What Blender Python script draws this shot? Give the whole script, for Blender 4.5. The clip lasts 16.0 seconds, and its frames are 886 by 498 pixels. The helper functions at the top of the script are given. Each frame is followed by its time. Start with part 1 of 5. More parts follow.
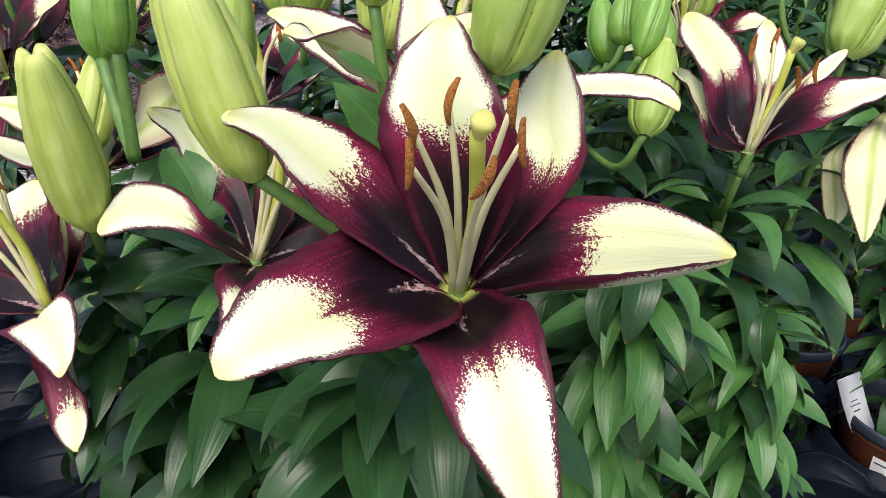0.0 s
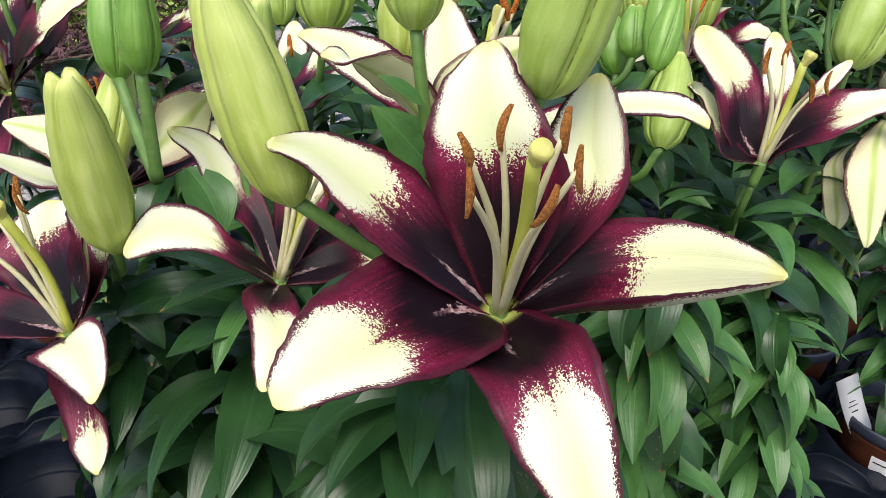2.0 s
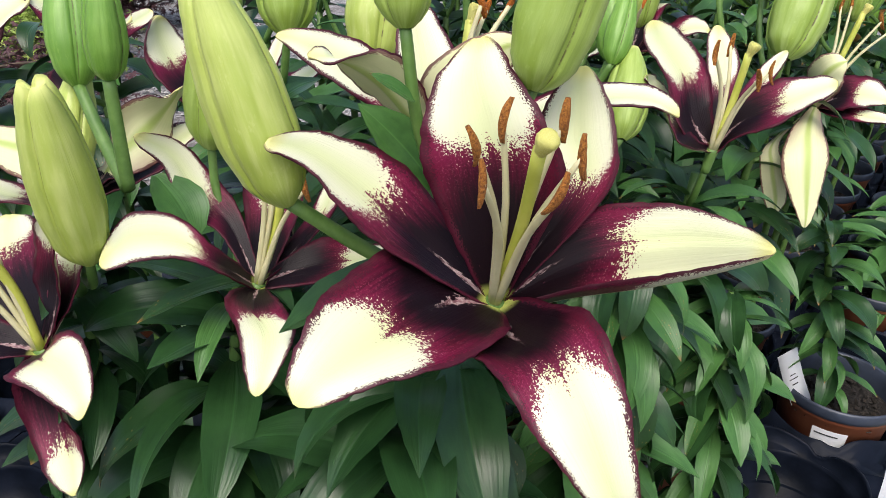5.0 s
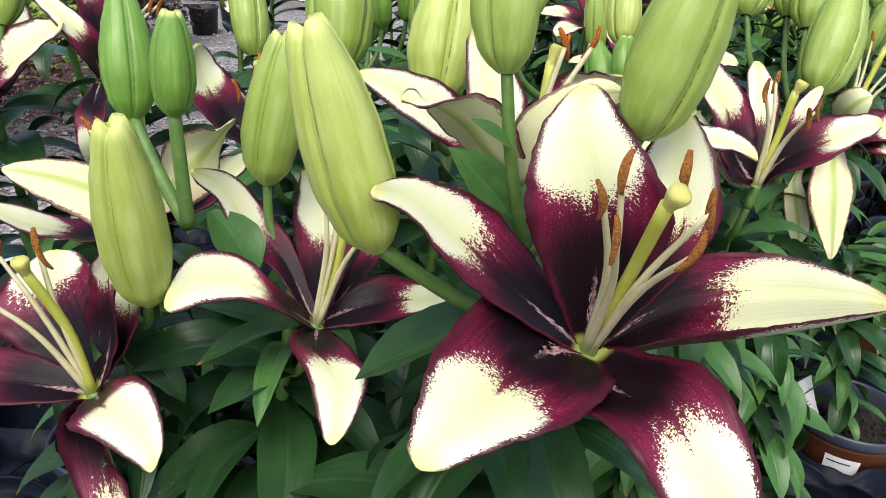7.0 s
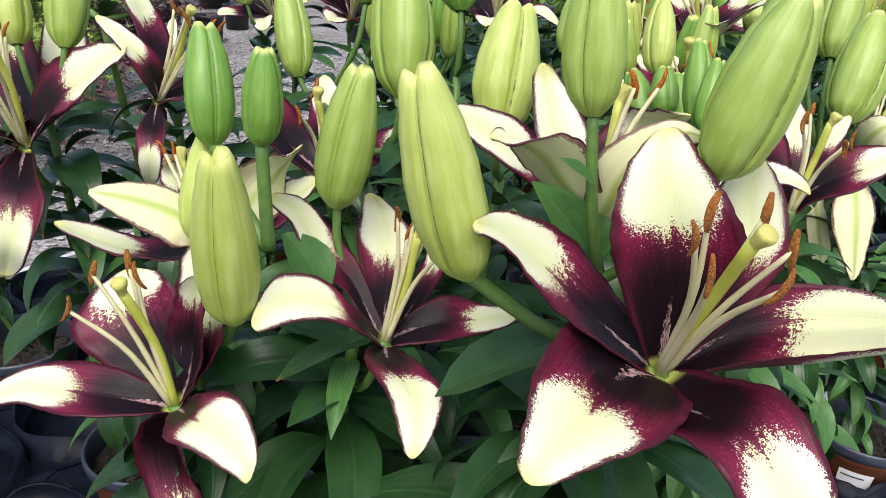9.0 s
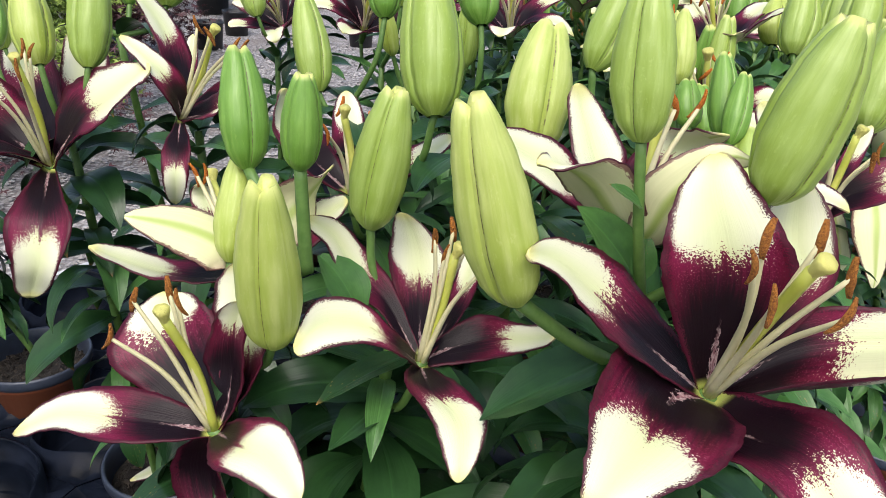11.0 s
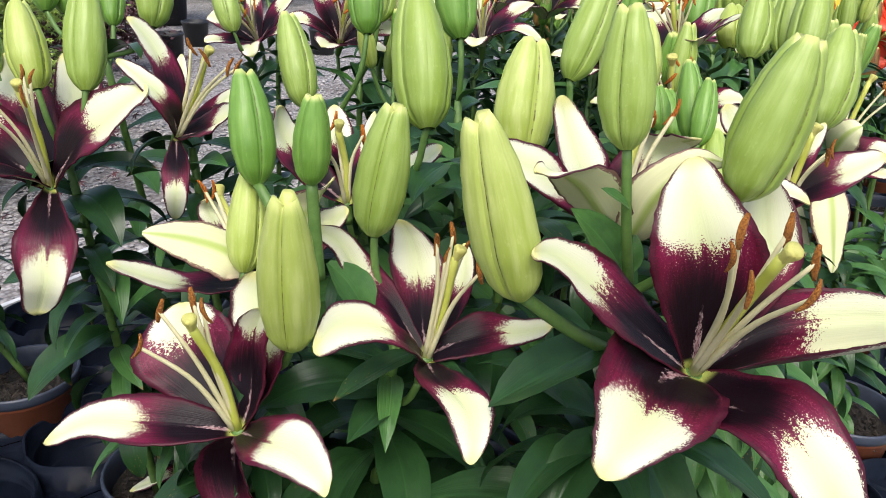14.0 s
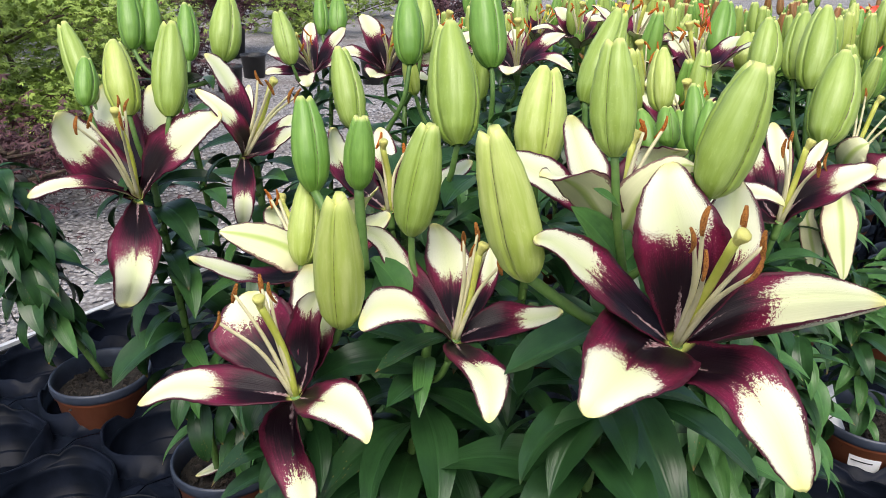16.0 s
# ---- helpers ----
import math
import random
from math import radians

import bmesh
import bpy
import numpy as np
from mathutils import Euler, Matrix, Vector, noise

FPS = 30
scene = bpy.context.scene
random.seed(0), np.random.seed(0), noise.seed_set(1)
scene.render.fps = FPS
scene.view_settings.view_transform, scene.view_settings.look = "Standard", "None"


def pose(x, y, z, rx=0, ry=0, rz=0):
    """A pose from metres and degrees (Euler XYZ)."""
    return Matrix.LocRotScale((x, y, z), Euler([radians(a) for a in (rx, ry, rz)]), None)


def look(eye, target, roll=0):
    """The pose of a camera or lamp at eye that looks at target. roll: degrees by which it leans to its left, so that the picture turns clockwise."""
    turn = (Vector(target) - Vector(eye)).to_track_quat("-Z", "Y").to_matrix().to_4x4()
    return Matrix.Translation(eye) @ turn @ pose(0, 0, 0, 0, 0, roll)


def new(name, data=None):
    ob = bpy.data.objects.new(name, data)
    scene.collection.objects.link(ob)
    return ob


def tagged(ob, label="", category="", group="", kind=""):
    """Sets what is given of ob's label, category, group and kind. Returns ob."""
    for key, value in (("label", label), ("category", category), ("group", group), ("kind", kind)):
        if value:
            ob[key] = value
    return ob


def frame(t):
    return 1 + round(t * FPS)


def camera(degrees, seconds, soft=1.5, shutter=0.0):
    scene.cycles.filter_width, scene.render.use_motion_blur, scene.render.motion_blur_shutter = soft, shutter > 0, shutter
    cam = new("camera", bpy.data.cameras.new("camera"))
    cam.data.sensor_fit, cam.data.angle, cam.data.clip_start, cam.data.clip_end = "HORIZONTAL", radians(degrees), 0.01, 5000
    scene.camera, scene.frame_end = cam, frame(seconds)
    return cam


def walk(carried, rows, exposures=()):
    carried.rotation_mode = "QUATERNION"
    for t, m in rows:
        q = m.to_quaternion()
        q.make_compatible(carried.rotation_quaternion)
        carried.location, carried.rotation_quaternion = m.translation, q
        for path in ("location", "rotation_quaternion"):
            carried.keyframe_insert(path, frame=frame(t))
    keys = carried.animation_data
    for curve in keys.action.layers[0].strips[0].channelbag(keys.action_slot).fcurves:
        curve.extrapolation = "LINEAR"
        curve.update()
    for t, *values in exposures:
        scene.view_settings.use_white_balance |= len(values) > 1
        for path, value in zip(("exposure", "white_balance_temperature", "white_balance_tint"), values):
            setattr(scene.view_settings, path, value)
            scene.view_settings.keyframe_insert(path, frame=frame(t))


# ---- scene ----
cam = camera(62.2, 16.0, soft=0.85)
METRES, EYE, TILT, LEAN, TURN = 0.32, 0.46, -27.0, -2.0, 0.0
ROWS = [
    (0.0, 0.0, 0.0, 0.0, 0.0, 0.0, -0.0),
    (0.5, -0.0101, -0.0094, 0.0016, -0.22, 0.09, 0.29),
    (1.0, -0.0334, -0.0135, 0.0034, -0.5, 0.12, 0.35),
    (1.5, -0.057, -0.0106, 0.0129, -0.86, 0.19, 0.39),
    (2.0, -0.0741, -0.0019, 0.0247, -1.51, 0.16, 0.84),
    (2.5, -0.0893, -0.0023, 0.0241, -2.22, 0.23, 1.33),
    (3.0, -0.103, -0.006, 0.0151, -3.14, 0.24, 1.99),
    (5.5, -0.1888, -0.0149, 0.0208, -7.46, 0.12, 3.56),
    (6.0, -0.232, -0.011, 0.039, -7.97, 0.3, 3.45),
    (6.5, -0.2584, 0.0049, 0.052, -8.43, 0.8, 3.61),
    (7.0, -0.2928, 0.027, 0.0644, -8.73, 1.24, 3.36),
    (7.5, -0.3341, 0.0249, 0.071, -9.14, 1.49, 3.06),
    (8.0, -0.3515, -0.0029, 0.0749, -9.12, 1.74, 2.93),
    (8.5, -0.3737, -0.0194, 0.083, -9.01, 1.86, 2.64),
    (9.0, -0.4183, -0.0202, 0.0943, -9.19, 1.86, 2.74),
    (11.5, -0.4805, -0.0009, 0.1387, -9.41, 1.99, 3.7),
    (12.0, -0.478, 0.008, 0.1494, -9.66, 1.95, 4.07),
    (12.5, -0.5119, -0.0016, 0.1622, -10.14, 1.87, 4.28),
    (13.0, -0.5208, -0.0384, 0.1442, -10.72, 1.9, 4.19),
    (13.5, -0.5618, -0.0584, 0.1433, -11.13, 1.97, 5.02),
    (14.0, -0.5572, -0.0985, 0.1315, -11.82, 2.01, 5.77),
    (14.5, -0.5493, -0.2213, 0.1024, -12.24, 2.4, 5.96),
    (15.0, -0.5652, -0.3103, 0.0699, -10.69, 3.06, 5.8),
    (15.5, -0.5695, -0.3293, 0.0581, -8.91, 3.85, 5.39),
    (16.0, -0.5639, -0.3342, 0.0537, -7.99, 4.49, 5.37),
]
walk(cam, [(t, pose(0, 0, EYE, TILT, LEAN, TURN) @ pose(METRES * x, METRES * y, METRES * z, 90 + pitch, roll, yaw)) for t, x, y, z, yaw, pitch, roll in ROWS], [(0.0, 0.76), (3.0, 0.72), (6.5, 0.70), (16.0, 0.69)])

from math import cos, pi, sin

# ---- light ----
world = bpy.data.worlds.new("overcast_sky")
scene.world = world
world.use_nodes = True
wn = world.node_tree.nodes
sky = wn.new("ShaderNodeTexSky")
sky.sky_type = "NISHITA"
sky.sun_disc = False
sky.sun_elevation, sky.sun_rotation = radians(58), radians(200)
sky.air_density, sky.dust_density, sky.ozone_density = 1.0, 4.0, 1.0
wn["Background"].inputs["Strength"].default_value = 0.135
world.node_tree.links.new(sky.outputs[0], wn["Background"].inputs["Color"])
sun = new("sun", bpy.data.lights.new("sun", "SUN"))
sun.data.energy, sun.data.angle, sun.data.color = 1.5, radians(40), (1.0, 0.965, 0.93)
sun.matrix_world = look((-0.6, -1.6, 3.6), (0, 0.4, 0))

# ---- materials ----
random.seed(7)


class Nodes:
    """A short way to write node materials."""

    def __init__(self, name):
        self.mat = bpy.data.materials.new(name)
        self.mat.use_nodes = True
        self.tree = self.mat.node_tree
        self.bsdf = self.tree.nodes["Principled BSDF"]

    def put(self, socket, value):
        if isinstance(value, bpy.types.NodeSocket):
            self.tree.links.new(value, socket)
        elif value is not None:
            socket.default_value = value

    def math(self, op, a, b=None, c=None, clamp=False):
        n = self.tree.nodes.new("ShaderNodeMath")
        n.operation, n.use_clamp = op, clamp
        for i, v in enumerate((a, b, c)):
            self.put(n.inputs[i], v)
        return n.outputs[0]

    def step(self, v, lo, hi, to0=0.0, to1=1.0):
        n = self.tree.nodes.new("ShaderNodeMapRange")
        n.interpolation_type = "SMOOTHSTEP"
        for i, x in enumerate((v, lo, hi, to0, to1)):
            self.put(n.inputs[i], x)
        return n.outputs[0]

    def mix(self, f, a, b, blend="MIX"):
        n = self.tree.nodes.new("ShaderNodeMix")
        n.data_type, n.blend_type = "RGBA", blend
        n.clamp_factor = True
        for i, x in ((0, f), (6, a), (7, b)):
            if isinstance(x, tuple) and len(x) == 3:
                x = (*x, 1)
            self.put(n.inputs[i], x)
        return n.outputs[2]

    def coord(self, kind="UV", scale=(1, 1, 1), shift=None):
        n = self.tree.nodes.new("ShaderNodeTexCoord")
        m = self.tree.nodes.new("ShaderNodeMapping")
        self.put(m.inputs[0], n.outputs[kind])
        m.inputs["Scale"].default_value = scale
        if shift is not None:
            self.put(m.inputs["Location"], shift)
        return m.outputs[0]

    def noise(self, vec, scale=1.0, detail=4.0, rough=0.55, w=None):
        n = self.tree.nodes.new("ShaderNodeTexNoise")
        if w is not None:
            n.noise_dimensions = "4D"
            self.put(n.inputs["W"], w)
        self.put(n.inputs["Vector"], vec)
        self.put(n.inputs["Scale"], scale)
        self.put(n.inputs["Detail"], detail)
        self.put(n.inputs["Roughness"], rough)
        return n.outputs[0]

    def voronoi(self, vec, scale, out="Distance"):
        n = self.tree.nodes.new("ShaderNodeTexVoronoi")
        self.put(n.inputs["Vector"], vec)
        self.put(n.inputs["Scale"], scale)
        return n.outputs[out]

    def rand(self, k=1.0):
        n = self.tree.nodes.new("ShaderNodeObjectInfo")
        return self.math("MULTIPLY", n.outputs["Random"], k)

    def uv(self):
        n = self.tree.nodes.new("ShaderNodeTexCoord")
        x = self.tree.nodes.new("ShaderNodeSeparateXYZ")
        self.put(x.inputs[0], n.outputs["UV"])
        return x.outputs[0], x.outputs[1]

    def bump(self, height, strength, distance):
        n = self.tree.nodes.new("ShaderNodeBump")
        self.put(n.inputs["Height"], height)
        n.inputs["Strength"].default_value, n.inputs["Distance"].default_value = strength, distance
        self.put(self.bsdf.inputs["Normal"], n.outputs[0])

    def done(self, color, rough=0.5, **more):
        self.put(self.bsdf.inputs["Base Color"], (*color, 1) if isinstance(color, tuple) else color)
        self.put(self.bsdf.inputs["Roughness"], rough)
        for k, v in more.items():
            self.put(self.bsdf.inputs[k.replace("_", " ")], v)
        return self.mat


def petal_front():
    n = Nodes("tepal_face")
    x, y = n.uv()
    w = n.rand(40.0)
    u = n.math("MULTIPLY", n.math("ABSOLUTE", n.math("SUBTRACT", x, 0.5)), 2.0)
    streak = n.noise(n.coord(scale=(30, 6, 1)), 1.0, 6.0, 0.7, w)
    speck = n.noise(n.coord(scale=(28, 62, 1)), 1.0, 4.0, 0.7, w)
    broad = n.noise(n.coord(scale=(5, 2, 1)), 1.0, 3.0, 0.5, w)
    mid_rib = n.step(u, 0.0, 0.09, 0.05, 0.0)
    edge = n.math("MULTIPLY", n.math("POWER", u, 3.0), 0.20)
    lim = n.math("ADD", y, n.math("MULTIPLY", n.math("SUBTRACT", streak, 0.5), 0.09))
    lim = n.math("ADD", lim, n.math("MULTIPLY", n.math("SUBTRACT", broad, 0.5), 0.13))
    lim = n.math("ADD", lim, n.math("MULTIPLY", n.math("SUBTRACT", speck, 0.5), 0.22))
    dots = n.noise(n.coord(scale=(64, 150, 1)), 1.0, 2.0, 0.5, w)
    lim = n.math("ADD", lim, n.math("MULTIPLY", n.math("SUBTRACT", dots, 0.5), 0.28))
    lim = n.math("SUBTRACT", n.math("SUBTRACT", lim, edge), mid_rib)
    white = n.step(lim, 0.455, 0.487)
    rim = n.math("ADD", u, n.math("MULTIPLY", n.math("SUBTRACT", dots, 0.5), 0.5))
    rim = n.step(rim, 0.842, 0.886)
    rim = n.math("MULTIPLY", rim, n.step(y, 0.93, 1.0, 1.0, 0.4))
    cream = n.mix(n.step(u, 0.0, 0.75), (0.585, 0.635, 0.355), (0.67, 0.68, 0.51))
    cream = n.mix(n.step(y, 0.9, 1.0), cream, (0.68, 0.66, 0.25))
    vein = n.math("MULTIPLY", n.step(n.noise(n.coord(scale=(46, 1.5, 1)), 1.0, 2.0, 0.5, w), 0.45, 0.7), 0.18)
    cream = n.mix(vein, cream, (0.54, 0.60, 0.34))
    wine = n.mix(n.step(broad, 0.3, 0.7), (0.075, 0.002, 0.014), (0.140, 0.006, 0.037))
    dark = n.mix(streak, (0.004, 0.0015, 0.004), (0.009, 0.002, 0.005))
    deep = n.math("ADD", y, n.math("MULTIPLY", n.math("POWER", u, 2.0), 0.14))
    deep = n.math("ADD", deep, n.math("MULTIPLY", n.math("SUBTRACT", streak, 0.5), 0.25))
    vine = n.noise(n.coord(scale=(48, 1.6, 1)), 1.0, 4.0, 0.6, w)
    wine = n.mix(n.math("MULTIPLY", n.step(vine, 0.5, 0.68), 0.6), wine, (0.030, 0.002, 0.008))
    near = n.math("MULTIPLY", n.step(lim, 0.20, 0.42), n.step(dots, 0.56, 0.64))
    wine = n.mix(n.math("MULTIPLY", near, 0.32), wine, (0.42, 0.16, 0.20))
    wine = n.mix(n.math("MULTIPLY", n.step(lim, 0.30, 0.45), 0.55), wine, (0.18, 0.009, 0.050))
    red = n.mix(n.step(deep, 0.32, 0.54), dark, wine)
    wart = n.noise(n.coord(scale=(26, 44, 1)), 1.0, 3.0, 0.65, w)
    base = n.math("ADD", n.math("DIVIDE", u, n.step(y, 0.03, 0.26, 0.16, 0.03)), n.math("MULTIPLY", n.math("SUBTRACT", wart, 0.5), 5.0))
    base = n.math("MULTIPLY", n.step(base, 0.75, 1.05, 1.0, 0.0), n.step(n.math("ADD", y, n.math("MULTIPLY", wart, 0.22)), 0.22, 0.38, 1.0, 0.0))
    red = n.mix(n.math("MULTIPLY", base, 0.65), red, n.mix(n.step(wart, 0.35, 0.6), (0.62, 0.47, 0.45), (0.30, 0.13, 0.15)))
    red = n.mix(n.step(y, 0.02, 0.06, 1.0, 0.0), red, (0.45, 0.50, 0.12))
    pale_dot = n.step(n.voronoi(n.coord(scale=(22, 26, 1)), 1.0), 0.10, 0.15, 0.5, 0.0)
    pale_dot = n.math("MULTIPLY", pale_dot, n.step(n.math("ADD", y, n.math("MULTIPLY", speck, 0.3)), 0.30, 0.55, 1.0, 0.0))
    red = n.mix(n.math("MULTIPLY", pale_dot, n.step(speck, 0.5, 0.6)), red, (0.16, 0.05, 0.07))
    col = n.mix(white, red, cream)
    col = n.mix(rim, col, n.mix(speck, (0.022, 0.002, 0.006), (0.095, 0.010, 0.028)))
    ridge = n.math("ADD", n.noise(n.coord(scale=(40, 2.5, 1)), 1.0, 3.0), n.math("MULTIPLY", speck, 0.35))
    n.bump(n.math("ADD", ridge, n.math("MULTIPLY", base, 1.2)), 0.22, 0.0012)
    return n.done(col, n.mix(white, (0.42, 0.42, 0.42), (0.5, 0.5, 0.5)), Specular_IOR_Level=n.step(white, 0.0, 1.0, 0.22, 0.4))


def petal_back():
    n = Nodes("tepal_underside")
    x, y = n.uv()
    w = n.rand(40.0)
    u = n.math("MULTIPLY", n.math("ABSOLUTE", n.math("SUBTRACT", x, 0.5)), 2.0)
    speck = n.noise(n.coord(scale=(50, 36, 1)), 1.0, 3.0, 0.6, w)
    rim = n.step(n.math("ADD", u, n.math("MULTIPLY", n.math("SUBTRACT", speck, 0.5), 0.3)), 0.87, 0.93)
    streak = n.noise(n.coord(scale=(30, 2.2, 1)), 1.0, 4.0, 0.5, w)
    c = n.mix(streak, (0.60, 0.63, 0.34), (0.74, 0.74, 0.47))
    flush = n.math("MULTIPLY", n.step(y, 0.15, 0.6, 1.0, 0.0), n.step(u, 0.2, 0.9))
    c = n.mix(n.math("MULTIPLY", flush, 0.55), c, (0.36, 0.17, 0.17))
    c = n.mix(n.step(u, 0.03, 0.28, 0.85, 0.0), c, (0.36, 0.47, 0.10))
    c = n.mix(n.math("MULTIPLY", rim, 0.85), c, (0.11, 0.008, 0.025))
    n.bump(streak, 0.3, 0.001)
    return n.done(c, 0.5)


def bud_skin(name, low, high, pale):
    n = Nodes(name)
    x, y = n.uv()
    w = n.rand(30.0)
    streak = n.noise(n.coord(scale=(20, 2.2, 1)), 1.0, 4.0, 0.55, w)
    blotch = n.noise(n.coord("Object", scale=(60, 60, 60)), 0.05, 4.0, 0.5, w)
    c = n.mix(y, low, high)
    c = n.mix(n.math("MULTIPLY", n.step(streak, 0.35, 0.7), 0.7), c, pale)
    c = n.mix(n.math("MULTIPLY", n.step(blotch, 0.4, 0.7), 0.35), c, low)
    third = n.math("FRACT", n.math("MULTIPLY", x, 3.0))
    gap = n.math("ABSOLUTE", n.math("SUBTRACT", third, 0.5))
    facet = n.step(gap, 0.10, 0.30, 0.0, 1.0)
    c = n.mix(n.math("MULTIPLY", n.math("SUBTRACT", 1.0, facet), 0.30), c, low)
    dust = n.noise(n.coord(scale=(60, 22, 1)), 1.0, 3.0, 0.6, w)
    c = n.mix(n.math("MULTIPLY", n.step(dust, 0.56, 0.70), 0.30), c, pale)
    seam = n.math("ADD", third, n.math("MULTIPLY", n.math("SUBTRACT", streak, 0.5), 0.012))
    seam = n.math("ABSOLUTE", n.math("SUBTRACT", seam, 0.536))
    seam = n.math("MULTIPLY", n.step(seam, 0.005, 0.016, 1.0, 0.0), n.step(y, 0.86, 0.97, 0.9, 0.0))
    broken = n.noise(n.coord(scale=(5, 16, 1)), 1.0, 4.0, 0.7, w)
    c = n.mix(n.math("MULTIPLY", seam, n.step(broken, 0.42, 0.58, 0.25, 1.0)), c, (0.060, 0.030, 0.016))
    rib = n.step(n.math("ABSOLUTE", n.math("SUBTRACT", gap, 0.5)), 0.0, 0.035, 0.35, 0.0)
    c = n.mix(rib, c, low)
    c = n.mix(n.step(y, 0.94, 1.0), c, (0.62, 0.66, 0.22))
    c = n.mix(n.math("MULTIPLY", n.rand(1.0), 0.25), c, low)
    fine = n.noise(n.coord(scale=(90, 3, 1)), 1.0, 3.0, 0.6, w)
    n.bump(n.math("ADD", streak, n.math("MULTIPLY", fine, 0.3)), 0.34, 0.0015)
    return n.done(c, 0.42)


def leaf_skin(name, dark, light, gloss):
    n = Nodes(name)
    x, y = n.uv()
    w = n.rand(30.0)
    u = n.math("MULTIPLY", n.math("ABSOLUTE", n.math("SUBTRACT", x, 0.5)), 2.0)
    vein = n.noise(n.coord(scale=(11, 0.7, 1)), 1.0, 2.5, 0.5, w)
    blotch = n.noise(n.coord(scale=(3, 5, 1)), 1.0, 5.0, 0.6, w)
    c = n.mix(n.step(blotch, 0.3, 0.7), dark, light)
    c = n.mix(n.math("MULTIPLY", n.step(vein, 0.45, 0.65), 0.06), c, tuple(v * 1.5 for v in light))
    c = n.mix(n.step(u, 0.015, 0.05, 0.28, 0.0), c, tuple(v * 1.8 for v in light))
    c = n.mix(n.math("MULTIPLY", n.rand(1.0), 0.5), c, dark)
    brown = n.math("MULTIPLY", n.step(y, 0.93, 1.0), n.step(n.rand(1.0), 0.6, 0.7))
    c = n.mix(brown, c, (0.20, 0.11, 0.035))
    spot = n.step(n.voronoi(n.coord(scale=(7, 19, 1)), 1.0), 0.12, 0.20, 1.0, 0.0)
    spot = n.math("MULTIPLY", n.math("MULTIPLY", spot, n.step(n.rand(1.0), 0.72, 0.76)), n.step(n.math("ADD", y, n.math("MULTIPLY", blotch, 0.5)), 0.75, 0.95))
    c = n.mix(n.math("MULTIPLY", spot, 0.8), c, (0.23, 0.15, 0.045))
    rough = n.math("ADD", n.math("MULTIPLY", blotch, 0.18), gloss)
    groove = n.math("ADD", vein, n.step(u, 0.0, 0.12, -0.8, 0.0))
    n.bump(groove, 0.26, 0.0012)
    return n.done(c, rough, Specular_IOR_Level=0.34)


def plain(name, c1, c2, scale, rough=0.5, bump=0.0, dist=0.001, detail=5.0, **more):
    n = Nodes(name)
    v = n.coord("Object")
    t = n.noise(v, scale, detail, 0.6)
    big = n.noise(v, scale * 0.13, 3.0)
    c = n.mix(n.step(t, 0.3, 0.7), c1, c2)
    c = n.mix(n.math("MULTIPLY", n.step(big, 0.45, 0.75), 0.35), c, tuple(x * 0.6 for x in c1))
    if bump:
        n.bump(t, bump, dist)
    return n.done(c, rough, **more)


def gravel_skin():
    n = Nodes("gravel_ground")
    v = n.coord("Object")
    cell = n.voronoi(v, 85.0, "Color")
    edge = n.voronoi(v, 85.0)
    big = n.noise(v, 3.0, 6.0, 0.6)
    fine = n.noise(v, 160.0, 3.0)
    sep = n.tree.nodes.new("ShaderNodeSeparateColor")
    n.put(sep.inputs[0], cell)
    c = n.mix(sep.outputs[0], (0.21, 0.20, 0.205), (0.47, 0.455, 0.45))
    c = n.mix(n.step(edge, 0.3, 0.75, 0.0, 0.7), c, (0.09, 0.08, 0.075))
    c = n.mix(n.step(big, 0.48, 0.68, 0.0, 0.6), c, (0.13, 0.105, 0.09))
    n.bump(n.math("SUBTRACT", n.math("MULTIPLY", fine, 0.3), edge), 0.8, 0.006)
    return n.done(c, 0.85)


M_FACE, M_BACK = petal_front(), petal_back()
M_BUD = {
    "pale": bud_skin("bud_pale_yellow_green", (0.29, 0.38, 0.050), (0.44, 0.53, 0.13), (0.56, 0.62, 0.23)),
    "full": bud_skin("bud_green", (0.20, 0.30, 0.036), (0.32, 0.43, 0.090), (0.41, 0.53, 0.17)),
    "green": bud_skin("bud_young_green", (0.10, 0.23, 0.024), (0.16, 0.32, 0.050), (0.24, 0.41, 0.085)),
    "rust": bud_skin("bud_rust", (0.19, 0.10, 0.03), (0.33, 0.10, 0.03), (0.28, 0.20, 0.05)),
}
M_LEAF = leaf_skin("lily_leaf", (0.014, 0.044, 0.013), (0.027, 0.079, 0.022), 0.22)
M_LEAF_PALE = leaf_skin("lily_leaf_pale", (0.040, 0.112, 0.027), (0.066, 0.164, 0.041), 0.27)
M_LEAF_YELLOW = leaf_skin("lily_leaf_yellowing", (0.20, 0.22, 0.05), (0.30, 0.31, 0.08), 0.3)
M_STEM = plain("lily_stem", (0.075, 0.16, 0.03), (0.12, 0.22, 0.05), 120.0, 0.5, 0.2)
M_FILAMENT = plain("filament_cream", (0.52, 0.49, 0.27), (0.62, 0.58, 0.36), 60.0, 0.45)
M_STYLE = plain("style_yellow_green", (0.42, 0.46, 0.06), (0.52, 0.54, 0.12), 60.0, 0.4)
M_STIGMA = plain("stigma_yellow", (0.52, 0.50, 0.10), (0.62, 0.60, 0.20), 300.0, 0.35, 0.4)
M_ANTHER = plain("anther_rust_pollen", (0.21, 0.065, 0.009), (0.52, 0.20, 0.028), 16.0, 0.9, 1.0, 0.002)
M_ANTHER_FRESH = plain("anther_orange_pollen", (0.44, 0.10, 0.010), (0.70, 0.22, 0.02), 16.0, 0.9, 1.0, 0.002)
